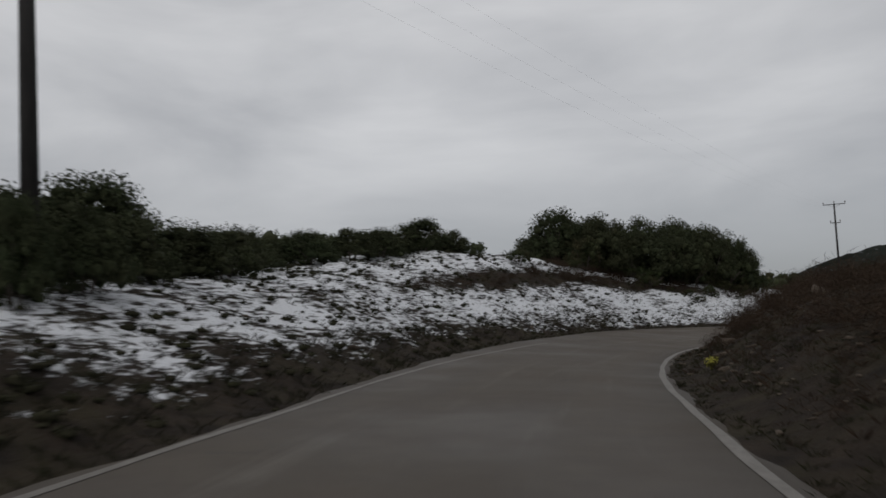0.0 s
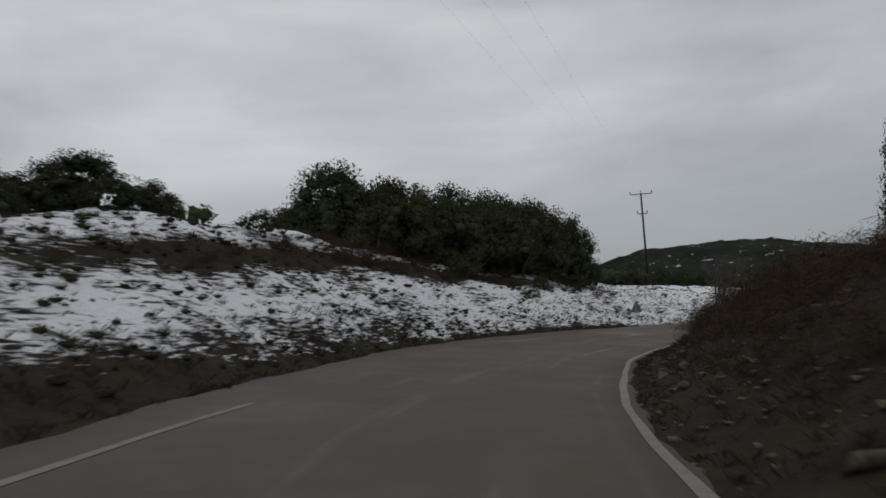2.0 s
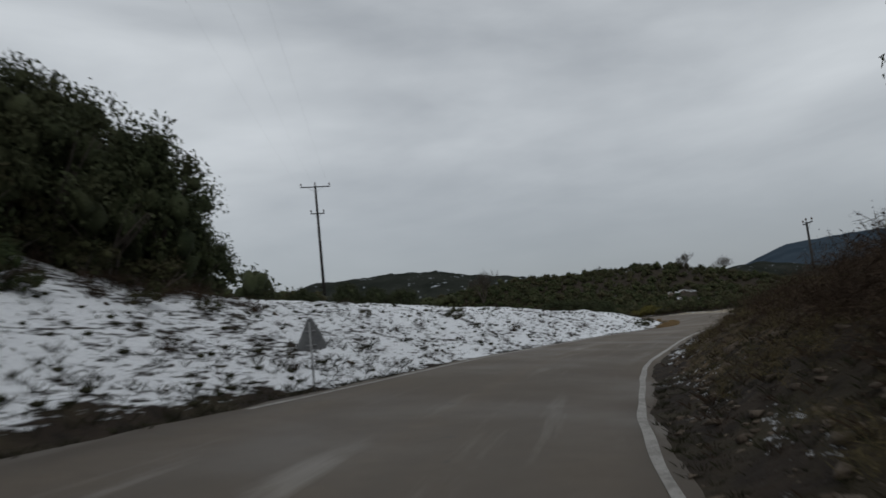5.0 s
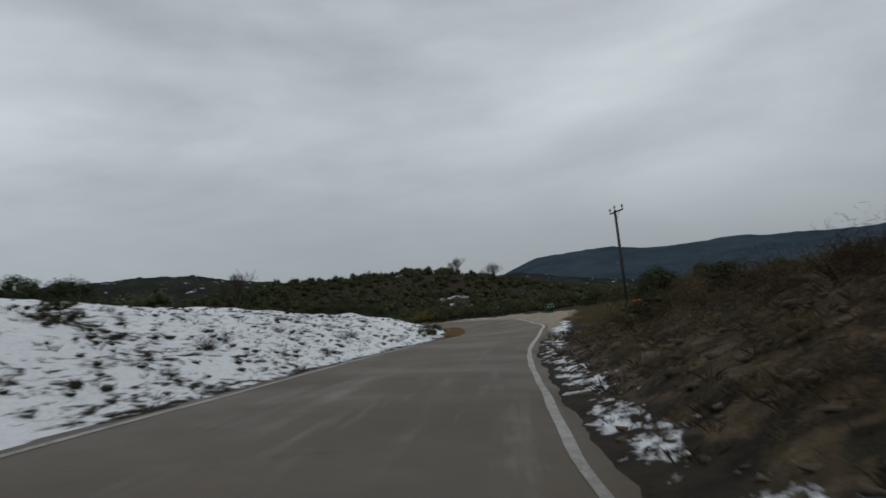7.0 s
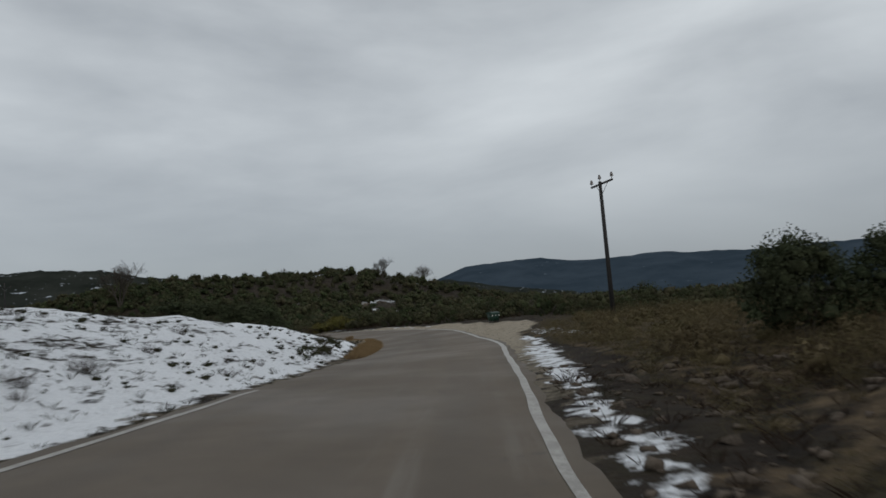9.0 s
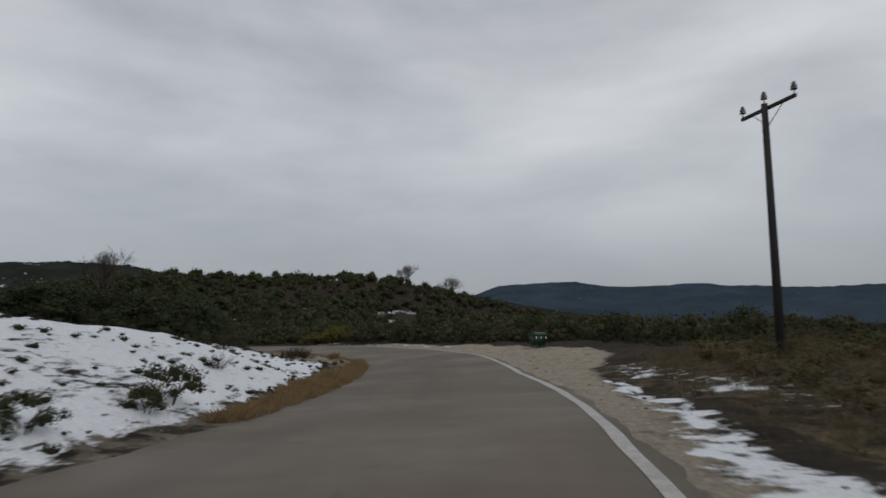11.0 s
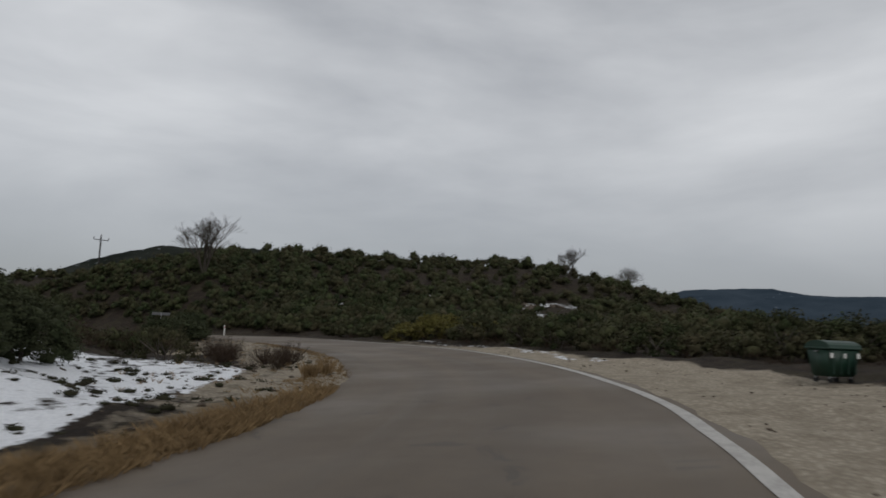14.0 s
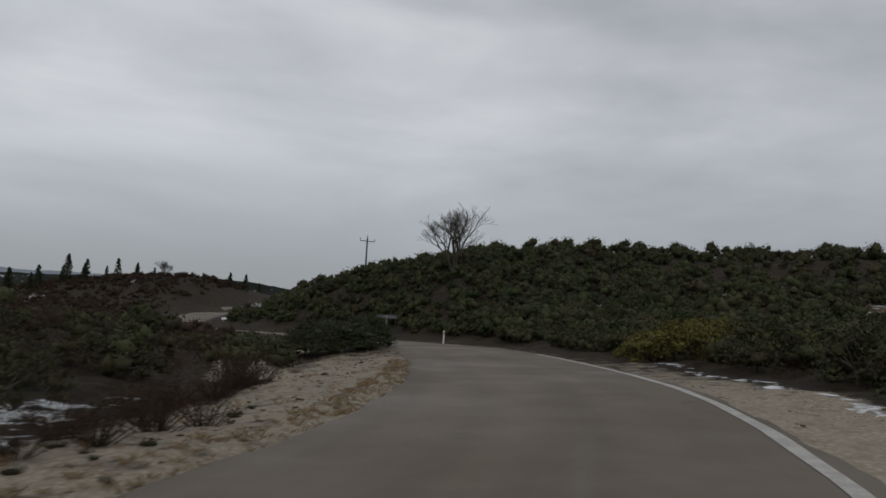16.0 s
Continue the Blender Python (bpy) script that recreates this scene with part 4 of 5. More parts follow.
# left verge at the outer bend: brown thorn, green bushes
scatter(26, lambda s, u, left, x, y: left & (s > 157) & (s < 168) & (u > 2.6) & (u < 7.5), browns, (0.7, 1.2), "thorn beside the bend", seed=6)
scatter(46, lambda s, u, left, x, y: left & (s > 150) & (s < 215) & (u > 5.5) & (u < 26), scrubs + browns[:1], (0.5, 1.05), "scrub in the hollow", seed=7)
for i, (x, y, k) in enumerate(((96.5, 104.9, 0.55), (97.1, 105.6, 0.72), (97.8, 106.3, 0.82), (98.4, 107.3, 0.85), (99.0, 108.4, 0.8), (97.3, 106.8, 0.75), (98.1, 108.5, 0.8), (96.0, 105.6, 0.5))):
    tagged(stand(browns[i % 3], x, y, k, 1.3 * i, flat=1.0), "", "", "thorn beside the bend")
# foot of the scrub hill
scatter(60, lambda s, u, left, x, y: ~left & (s > 138) & (s < 200) & (u > np.where(s < 150, 9.0, 3.6)) & (u < 22), scrubs, (0.9, 1.7), "scrub at the foot of the hill", seed=8, box=(95, 165, 80, 180))
scatter(34, lambda s, u, left, x, y: ~left & (s > 126) & (s < 142) & (u > 9.0) & (u < 22), scrubs, (0.8, 1.3), "scrub behind the lay-by", seed=9)
scatter(110, lambda s, u, left, x, y: left & (s > 42) & (s < 68) & (u > np.interp(s, (36, 46, 56, 68), (6.0, 5.0, 4.6, 4.2))) & (u < np.interp(s, (34, 42, 46, 50), (7.2, 7.6, 9, 11))), scrubs[:2] + browns, (0.6, 1.1), "undergrowth of the thicket", seed=12)
scatter(48, lambda s, u, left, x, y: left & (s > 50) & (s < 72) & (u > np.interp(s, (50, 58, 66, 72), (7.6, 6.6, 6.0, 5.6))) & (u < 12), scrubs, (1.1, 1.7), "undergrowth of the thicket", (1.1, 1.6), seed=15)
# single heath bushes in the snow
scatter(34, lambda s, u, left, x, y: left & (s > 58) & (s < 132) & (u > 1.2) & (u < 9), browns + scrubs[:1], (0.25, 0.6), "small bushes in the snow", seed=10)
scatter(40, lambda s, u, left, x, y: left & (s > 56) & (s < 104) & (u > 0.7) & (u < 6), browns, (0.2, 0.5), "small bushes in the snow", seed=14)
tagged(stand(scrubs[1], 50.2, 62.0, 0.6, 0.4, flat=0.9), "rounded dark bush on the earth bank", "", "scrub on the earth bank")
for x, y, k in ((71.0, 84.1, 0.62), (70.2, 83.6, 0.4), (67.6, 82.2, 0.45)):
    tagged(stand(scrubs[0], x, y, k, x), "dark low bush standing in the snow", "", "small bushes in the snow")

for i, (x, y, k) in enumerate(((20.3, 56.6, 0.62), (19.6, 57.5, 0.5), (16.8, 57.0, 0.5), (18.0, 56.8, 0.4), (23.4, 60.0, 0.55), (24.6, 61.2, 0.45), (22.0, 58.8, 0.4), (26.2, 61.6, 0.42), (15.2, 54.4, 0.4), (29.5, 62.6, 0.4))):
    tagged(stand((scrubs + browns)[i % 5], x, y, k, 1.7 * i, flat=0.8), "", "", "small bushes in the snow")

# bare trees on the hill
big_bare = bare_tree("bare_tree", 171, 8.4, 0.40, 6, "broad leafless oak on the skyline of the hill", 0.17, stems=3)
small_bare = bare_tree("bare_tree", 173, 4.6, 0.34, 4, "small leafless tree on the hill's shoulder", 0.12)
for x, y, p, k in ((126.1, 173.0, big_bare, 1.0), (178.0, 155.0, big_bare, 0.62), (201.5, 160.0, big_bare, 0.75), (206.0, 168.0, small_bare, 0.8), (170.0, 176.0, small_bare, 0.8), (91.5, 293.0, big_bare, 0.62), (120.5, 101.0, small_bare, 0.55), (118.0, 95.0, small_bare, 0.5)):
    tagged(stand(p, x, y, k, rnd.uniform(0, 6)), "", "tree", "bare trees")
pines = conifer("conifer", 181, 8.5, 2.2, "dark conifer on the far brown rise")
for x, y, k in ((55.0, 262, 0.43), (62.0, 268, 0.53), (66.5, 275, 0.48), (71.0, 280, 0.60), (75.0, 279, 0.38), (81.0, 290, 0.43), (85.0, 292, 0.38), (49.0, 255, 0.43), (43.0, 250, 0.53), (98.0, 300, 0.38), (37.0, 243, 0.48), (30.0, 238, 0.43), (108.0, 305, 0.48), (112.0, 300, 0.43)):
    for dx, dy, q in ((0, 0, 1.3), (4.0, 3.0, 0.95)):
        tagged(stand(pines, x + dx, y + dy + rnd.uniform(-2, 2), k * q, rnd.uniform(0, 6)), "", "tree", "far conifers")
for p in (*oaks, tall_oak, *scrubs, spurge, *browns, *saplings, big_bare, small_bare, pines):
    retire(p)


def clump_cover(name, count, test, box, size, leaves, leaf, material, seed, label, category, flat=0.8, twiggy=False):
    """Closed scrub that nobody could count: one mesh of leaf clumps, each sitting on the ground."""
    rs = np.random.RandomState(seed)
    x, y = rs.uniform(box[0], box[1], count * 14), rs.uniform(box[2], box[3], count * 14)
    z, s, u, left = land(x, y)
    ok = np.where(test(s, u, left, x, y) & (np.hypot(x - 55.6, y - 64.4) > 1.5))[0][:count]
    soup = Soup()
    for i in ok:
        r = rs.uniform(*size)
        soup.tone = rs.rand()
        ctr = np.array([x[i], y[i], z[i] + 0.25 * r * flat])
        d = rs.normal(0, 1, (leaves, 3))
        d /= np.linalg.norm(d, axis=1)[:, None]
        d[:, 2] = np.abs(d[:, 2])
        if twiggy:
            soup.quads(ctr + d * r * rs.uniform(0.1, 0.95, (leaves, 1)) * (1, 1, flat), rs.normal(0, 1, (leaves, 3)), leaf * r * rs.uniform(0.08, 0.18, leaves), rs, 26.0)
            continue
        if r > 0.45:
            # a bush is a heap of ragged lumps, thick with leaves
            for k in range(12 if r > 1.45 else 7 if r > 0.8 else 4):
                a, e = rs.uniform(0, 2 * np.pi), rs.uniform(0, 1.5)
                c = ctr + np.array([np.cos(a) * np.cos(e), np.sin(a) * np.cos(e), np.sin(e) * flat]) * r * rs.uniform(0.25, 0.70)
                q = r * rs.uniform(0.30, 0.50)
                soup.lump(c, q * 0.62, flat, rs)
                w = rs.normal(0, 1, (leaves // 2, 3))
                w /= np.linalg.norm(w, axis=1)[:, None]
                soup.leaves(c + w * q * rs.uniform(0.4, 1.25, (len(w), 1)), w, leaf * rs.uniform(0.6, 1.4, len(w)), rs)
            continue
        v, f = ICO1
        soup.add(v * r * np.array([0.62, 0.62, 0.5 * flat]) * (1 + 0.2 * rs.normal(0, 1, (len(v), 1))) + ctr, f)
        soup.leaves(ctr + d * r * rs.uniform(0.5, 1.02, (leaves, 1)) * (1, 1, flat), d, (leaf if size[0] > 0.3 else leaf * r) * rs.uniform(0.6, 1.3, leaves), rs)
    ob = new(name, soup.mesh(name, material))
    return tagged(ob, label, category, kind="stuff")


clump_cover("hill_scrub", 2700, lambda s, u, left, x, y: ~left & (u > np.where(s > 172, 4.5, 13)) & (x > 95) & (y > 78) & ~bare_of_scrub(x, y), (95, 225, 78, 235), (0.5, 1.6), 52, 0.18, M_SCRUB, 41, "closed dark green scrub over the hill", "scrub", 1.0)
clump_cover("valley_scrub", 1100, lambda s, u, left, x, y: (u > 12) & left & (y < 235) & ~((x > 84) & (y > 160)) & (np.hypot(x - 96, y - 100) > 34) & (wave(x, y, 16, 21) < 0.50), (10, 110, 95, 235), (0.7, 1.9), 44, 0.21, M_SCRUB, 42, "closed dark scrub in the hollow beyond the snow", "scrub", 1.0)
clump_cover("bend_scrub", 440, lambda s, u, left, x, y: (u > 3.6) & (s > 168) & (~left | (s < 200)), (92, 150, 116, 215), (0.5, 1.3), 80, 0.12, M_SCRUB, 47, "dark scrub pressing on the road past the bend", "scrub", 0.9)
clump_cover("hill_bushes", 330, lambda s, u, left, x, y: ~left & (u > np.where(s > 172, 7, 15)) & (x > 100) & (y > 90) & ~bare_of_scrub(x, y), (100, 220, 90, 230), (1.0, 1.9), 90, 0.15, M_SCRUB, 64, "taller rounded bushes standing out of the hill scrub", "scrub", 0.95)
hollow = lambda s, u, left, x, y: left & (s > 155) & (s < 205) & (u > np.interp(s, (155, 160, 170, 180, 205), (8.0, 6.2, 5.0, 4.6, 6.0)))
clump_cover("hollow_thorn", 520, hollow, (72, 103, 110, 152), (0.35, 0.95), 130, 0.14, M_BROWN, 66, "red-brown leafless thorn filling the hollow", "scrub", 1.1, True)
clump_cover("hollow_scrub", 210, hollow, (72, 103, 110, 152), (0.4, 0.95), 60, 0.11, M_SCRUB, 67, "dark green scrub filling the hollow", "scrub", 0.95)
clump_cover("hollow_growth", 1000, lambda s, u, left, x, y: left & (s > 195) & (u > 6) & (np.hypot(x - 96, y - 100) > 34), (62, 104, 140, 236), (0.5, 1.3), 44, 0.14, M_BROWN, 68, "mixed brown scrub beyond the hollow", "scrub", 0.9)
clump_cover("rise_thorn", 1500, lambda s, u, left, x, y: left & (u > 7), (40, 112, 230, 300), (0.4, 1.2), 28, 0.2, M_BROWN, 69, "red-brown scrub over the far rise", "scrub", 0.8)
clump_cover("slope_scrub", 800, lambda s, u, left, x, y: ~left & (s > 170) & (u > 4.2) & (u < 30), (105, 150, 125, 212), (0.5, 1.4), 60, 0.16, M_SCRUB, 65, "dark scrub closing the slope beside the road", "scrub", 1.0)
clump_cover("foot_scrub", 420, lambda s, u, left, x, y: ~left & (s > 148) & (s < 205) & (u > np.interp(s, (148, 156, 172), (7.5, 4.4, 3.6))) & (u < 14), (100, 150, 90, 165), (0.4, 1.1), 80, 0.12, M_SCRUB, 61, "dark scrub along the foot of the hill", "scrub", 0.95)
clump_cover("foot_thorn", 200, lambda s, u, left, x, y: ~left & (s > 144) & (s < 200) & (u > np.interp(s, (144, 156, 172), (6.5, 3.4, 2.6))) & (u < 9), (100, 150, 90, 165), (0.25, 0.6), 60, 0.2, M_BROWN, 62, "low brown thorn at the edge of the road", "scrub", 0.9, True)
clump_cover("far_rise_scrub", 420, lambda s, u, left, x, y: ~left & (u > 5), (98, 165, 225, 310), (0.7, 1.9), 28, 0.22, M_SCRUB, 63, "dark scrub on the far rise beside the road", "scrub", 1.0)
clump_cover("olive_scrub", 620, lambda s, u, left, x, y: ~left & (s > 82) & (s < 128) & (u > np.interp(s, (82, 94, 112, 120, 128), (4.2, 2.2, 1.8, 2.8, 4.4))) & (u < 17), (40, 125, 40, 100), (0.4, 0.95), 280, 0.075, M_OLIVE, 50, "low olive-brown scrub and dead grass round the pole", "scrub", 0.9, True)
clump_cover("thicket_heath", 800, lambda s, u, left, x, y: left & (s > 28) & (s < 68) & (u > np.interp(s, (28, 36, 46, 56, 68), (4.9, 4.6, 4.9, 4.9, 4.4))) & (u < np.interp(s, (28, 40, 46, 50), (5.8, 6.0, 7.4, 10))), (-12, 40, 20, 75), (0.2, 0.55), 52, 0.2, M_BROWN, 58, "dead brown growth below the thicket", "scrub", 0.8, True)
clump_cover("bank_growth", 1200, lambda s, u, left, x, y: ~left & (s > 4) & (s < 94) & (u > np.interp(s, (4, 20, 60, 94), (1.0, 1.2, 1.5, 2.2))) & (u < 9), (0, 80, 0, 80), (0.15, 0.5), 64, 0.15, M_BROWN, 57, "dead brown growth matting the earth bank", "scrub", 0.7, True)
clump_cover("bank_thorn", 1000, lambda s, u, left, x, y: ~left & (s > 10) & (s < 66) & (u > np.interp(s, (10, 30, 50, 66), (2.0, 1.7, 1.5, 2.6))) & (u < np.interp(s, (46, 60), (8.0, 4.6))), (0, 60, 0, 70), (0.35, 0.85), 150, 0.10, M_BROWN, 76, "dense dark red-brown thorn matting the earth bank", "scrub", 0.9, True)
clump_cover("bank_heath", 1500, lambda s, u, left, x, y: ~left & (s > 54) & (s < 98) & (u > np.interp(s, (54, 75, 98), (1.0, 1.1, 2.0))) & (u < 8), (20, 85, 20, 85), (0.15, 0.42), 110, 0.11, M_OLIVE, 77, "low olive-brown heath and dead grass on the earth bank", "scrub", 0.8, True)
clump_cover("grass_hummocks", 300, lambda s, u, left, x, y: ~left & (s > 90) & (s < 130) & (u > np.interp(s, (90, 112, 120, 130), (3.0, 3.2, 4.4, 7.0))) & (u < 16), (50, 125, 45, 100), (0.3, 0.7), 110, 0.075, M_OLIVE, 78, "knee-high hummocks of olive-brown dead grass round the pole", "scrub", 0.75)
clump_cover("bank_hummocks", 340, lambda s, u, left, x, y: ~left & (s > 54) & (s < 97) & (u > np.interp(s, (54, 75, 97), (2.3, 2.3, 3.0))) & (u < 9), (20, 85, 20, 85), (0.14, 0.42), 180, 0.045, M_HUMMOCK, 79, "low brown cushions of dead heath on the earth bank", "scrub", 0.6, True)
clump_cover("bank_bushes", 280, lambda s, u, left, x, y: ~left & (s > 14) & (s < 88) & (u > np.interp(s, (14, 30, 60, 70, 88), (2.8, 2.2, 2.4, 2.2, 3.4))) & (u < np.interp(s, (46, 60), (8.0, 4.4))), (0, 80, 0, 80), (0.46, 0.85), 360, 0.055, M_BROWN, 80, "dark brown leafless bushes massed on the earth bank", "scrub", 0.85, True)
clump_cover("brown_scrub", 500, lambda s, u, left, x, y: (u > 9) & left & (s > 152), (52, 100, 108, 190), (0.4, 0.95), 80, 0.12, M_BROWN, 48, "red-brown leafless scrub in the hollow", "scrub", 1.0, True)
clump_cover("ridge_scrub", 700, lambda s, u, left, x, y: (u > 9) & ~left & (s < 125), (20, 150, 0, 95), (0.5, 1.2), 32, 0.18, M_SCRUB, 43, "low scrub on the ground beyond the right bank", "scrub", 0.8)
clump_cover("crest_scrub", 500, lambda s, u, left, x, y: (u > 12) & left & (s < 85), (-60, 50, 0, 110), (0.7, 1.6), 40, 0.18, M_OAK, 44, "dark scrub behind the snowy crest", "scrub", 1.0)


def tufts(name, count, test, box, height, blades, material, seed, label, category, lean=0.5, width=0.012):
    """Grass or heath: blades in tufts, one mesh."""
    rs = np.random.RandomState(seed)
    x, y = rs.uniform(box[0], box[1], count * 40), rs.uniform(box[2], box[3], count * 40)
    z, s, u, left = land(x, y)
    ok = np.where(test(s, u, left, x, y))[0][:count]
    n = len(ok)
    foot = np.repeat(np.stack([x[ok], y[ok], z[ok] - 0.03], 1), blades, 0)
    k = n * blades
    a = rs.uniform(0, 2 * np.pi, k)
    h = rs.uniform(height[0], height[1], n).repeat(blades) * rs.uniform(0.6, 1.1, k)
    out = np.stack([np.cos(a), np.sin(a), np.zeros(k)], 1)
    foot = foot + out * (rs.uniform(0, 0.35, k) * h)[:, None]
    tip = foot + out * (h * rs.uniform(0.1, lean, k))[:, None] + np.stack([np.zeros(k), np.zeros(k), h], 1)
    side = np.stack([-np.sin(a), np.cos(a), np.zeros(k)], 1) * width
    mid = (foot + tip) / 2 + np.stack([np.zeros(k), np.zeros(k), 0.12 * h], 1)
    v = np.stack([foot - side, foot + side, mid + side * 0.8, tip, mid - side * 0.8], 1).reshape(-1, 3)
    me = bpy.data.meshes.new(name)
    me.from_pydata(v.tolist(), [], np.arange(k * 5).reshape(-1, 5).tolist())
    me.materials.append(material)
    return tagged(new(name, me), label, category, kind="stuff")


near_box = (-15, 125, -8, 150)
clump_cover("snow_cushions", 1900, lambda s, u, left, x, y: left & (s > 56) & (s < 152) & (u > 0.9) & (u < 15) & ((s < 104) | (wave(x, y, 1.7, 5) < 0.46)), near_box, (0.05, 0.18), 30, 0.25, M_HEATH, 49, "dark heath cushions dotting the deeper snow", "heath", 0.5)
clump_cover("mound_cushions", 1200, lambda s, u, left, x, y: left & (s > 116) & (s < 157) & (u > 1.5) & (u < 9) & (wave(x, y, 1.7, 5) < 0.46), near_box, (0.06, 0.22), 40, 0.22, M_HEATH, 60, "dark heath cushions on the snow mound", "heath", 0.45)
clump_cover("heath_cushions", 3000, lambda s, u, left, x, y: left & (s < 58) & (u > 0.9) & (u < 13), near_box, (0.08, 0.25), 30, 0.25, M_HEATH, 45, "dark heath cushions half buried in the snow", "heath", 0.55)
clump_cover("verge_cushions", 1300, lambda s, u, left, x, y: left & (s < 62) & (u > 0.3) & (u < 2.3), near_box, (0.06, 0.18), 30, 0.25, M_HEATH, 82, "dark weeds and moss matting the verge below the bank", "heath", 0.6)
clump_cover("bank_cushions", 700, lambda s, u, left, x, y: ~left & (s > 10) & (s < 100) & (u > 0.8) & (u < 8), near_box, (0.08, 0.3), 26, 0.26, M_HEATH, 46, "dead brown cushions of thyme on the earth bank", "heath", 0.8, True)
tufts("heath_tufts", 2600, lambda s, u, left, x, y: left & (s < 60) & (u > 1.3) & (u < 11), near_box, (0.05, 0.16), 14, M_HEATH, 51, "dark dwarf heath tufts poking through the snow", "heath", 1.6, 0.003)
tufts("snow_tufts", 2600, lambda s, u, left, x, y: left & (s > 56) & (s < 104) & (u > 0.3) & (u < 7), near_box, (0.04, 0.16), 9, M_HEATH, 59, "dead stalks and dwarf heath poking through deeper snow", "heath", 1.3, 0.004)
tufts("bank_weeds", 5200, lambda s, u, left, x, y: left & (s < 70) & (u > 0.25) & (u < 2.6), near_box, (0.06, 0.22), 12, M_HEATH, 52, "brown weeds along the foot of the bank", "weeds", 1.4, 0.003)
tufts("dry_grass", 3000, lambda s, u, left, x, y: left & (s > 113) & (s < 142) & (u > 0.05) & (u < np.interp(s, (113, 122, 130, 136, 142), (0.6, 1.1, 1.3, 0.85, 0.5))), (66, 102, 76, 114), (0.07, 0.25), 16, M_STRAW, 53, "straw-coloured dry grass along the verge", "grass", 1.2, 0.003)
tufts("thin_grass", 900, lambda s, u, left, x, y: ~left & (s > 84) & (s < 122) & (u > 2.4) & (u < 9), near_box, (0.07, 0.22), 12, M_OLIVE, 54, "thin dry grass on the gravel shoulder", "grass", 1.0, 0.004)
tufts("tall_straw", 26, lambda s, u, left, x, y: np.minimum(np.hypot(x - 96.4, y - 102.3), np.hypot(x - 95.8, y - 102.0)) < 0.13, (95.5, 96.7, 101.7, 102.6), (0.2, 0.42), 40, M_STRAW, 70, "tall straw-coloured dead grass beside the road", "grass", 0.5, 0.003)
tufts("edge_straw", 1000, lambda s, u, left, x, y: left & (s > 142) & (s < 172) & (u > 0.02) & (u < np.interp(s, (142, 150, 172), (1.5, 1.0, 0.9))), (92, 112, 95, 130), (0.03, 0.11), 12, M_STRAW, 71, "flattened dead grass along the edge of the bend", "grass", 1.6, 0.003)
tufts("verge_straw", 900, lambda s, u, left, x, y: left & (s > 140) & (s < 190) & (u > 0.6) & (u < 5), near_box, (0.05, 0.16), 12, M_STRAW, 55, "short dry grass on the stony verge of the bend", "grass", 1.0, 0.004)
tufts("foot_weeds", 2600, lambda s, u, left, x, y: ~left & (s > 2) & (s < 66) & (u > 0.2) & (u < 2.4), (0, 50, -6, 66), (0.03, 0.13), 14, M_HEATH, 81, "dark moss and weeds along the foot of the earth bank", "weeds", 1.6, 0.003)
tufts("bank_litter", 3600, lambda s, u, left, x, y: ~left & (s > 5) & (s < 100) & (u > 0.5) & (u < 8), near_box, (0.05, 0.20), 13, M_BROWN, 56, "dead weeds and twigs on the earth bank", "weeds", 1.6, 0.0022)


# ---------------------------------------------------------------- rocks
def rock_shape(seed):
    """A broken, angular stone: the hull of a few points in a flat block."""
    rs = np.random.RandomState(seed)
    bm = bmesh.new()
    for i in range(13):
        p = rs.uniform(-1, 1, 3)
        p /= np.abs(p).max() ** rs.uniform(0.5, 1.0)
        bm.verts.new((p[0], p[1] * rs.uniform(0.55, 0.85), p[2] * 0.36))
    bmesh.ops.convex_hull(bm, input=bm.verts)
    for v in [v for v in bm.verts if not v.link_faces]:
        bm.verts.remove(v)
    bmesh.ops.triangulate(bm, faces=bm.faces)
    bm.verts.index_update()
    v, f = np.array([p.co[:] for p in bm.verts]), np.array([[q.index for q in p.verts] for p in bm.faces])
    bm.free()
    return v, f


SHAPES = [rock_shape(200 + i) for i in range(9)]


def rock_mesh(shape):
    soup = Soup()
    soup.add(*shape)
    return soup.mesh("rock", M_ROCK)


ROCKS = [rock_mesh(shape) for shape in SHAPES]


def rocks(count, test, size, group, label, seed, box=near_box):
    rs = np.random.RandomState(seed)
    x, y = rs.uniform(box[0], box[1], count * 50), rs.uniform(box[2], box[3], count * 50)
    z, s, u, left = land(x, y)
    for i in np.where(test(s, u, left, x, y))[0][:count]:
        k = rs.uniform(*size) * (0.6 + 0.8 * rs.rand() ** 3)
        ob = new("rock", ROCKS[rs.randint(9)])
        ob.matrix_world = Matrix.Translation((x[i], y[i], z[i] + 0.02 * k)) @ Euler((rs.uniform(-0.45, 0.45), rs.uniform(-0.45, 0.45), rs.uniform(0, 6))).to_matrix().to_4x4() @ Matrix.Diagonal((k, k, k, 1))
        tagged(ob, label, "rock", group)


rocks(150, lambda s, u, left, x, y: ~left & (s > 15) & (s < 100) & (u > 0.6) & (u < 6.5), (0.07, 0.26), "stones on the earth bank", "grey-brown broken limestone on the earth bank", 61)
rocks(60, lambda s, u, left, x, y: ~left & (s > 56) & (s < 97) & (u > 1.0) & (u < 6.5), (0.12, 0.30), "stones on the earth bank", "flat slab of brown limestone breaking out of the bank", 65)
rocks(30, lambda s, u, left, x, y: left & (s > 0) & (s < 75) & (u > 0.8) & (u < 7), (0.08, 0.24), "stones in the snow", "dark stone showing through the snow", 62)
rocks(28, lambda s, u, left, x, y: left & (s > 136) & (s < 185) & (u > 0.8) & (u < 9), (0.05, 0.17), "stones beside the bend", "pale limestone on the stony verge", 63)
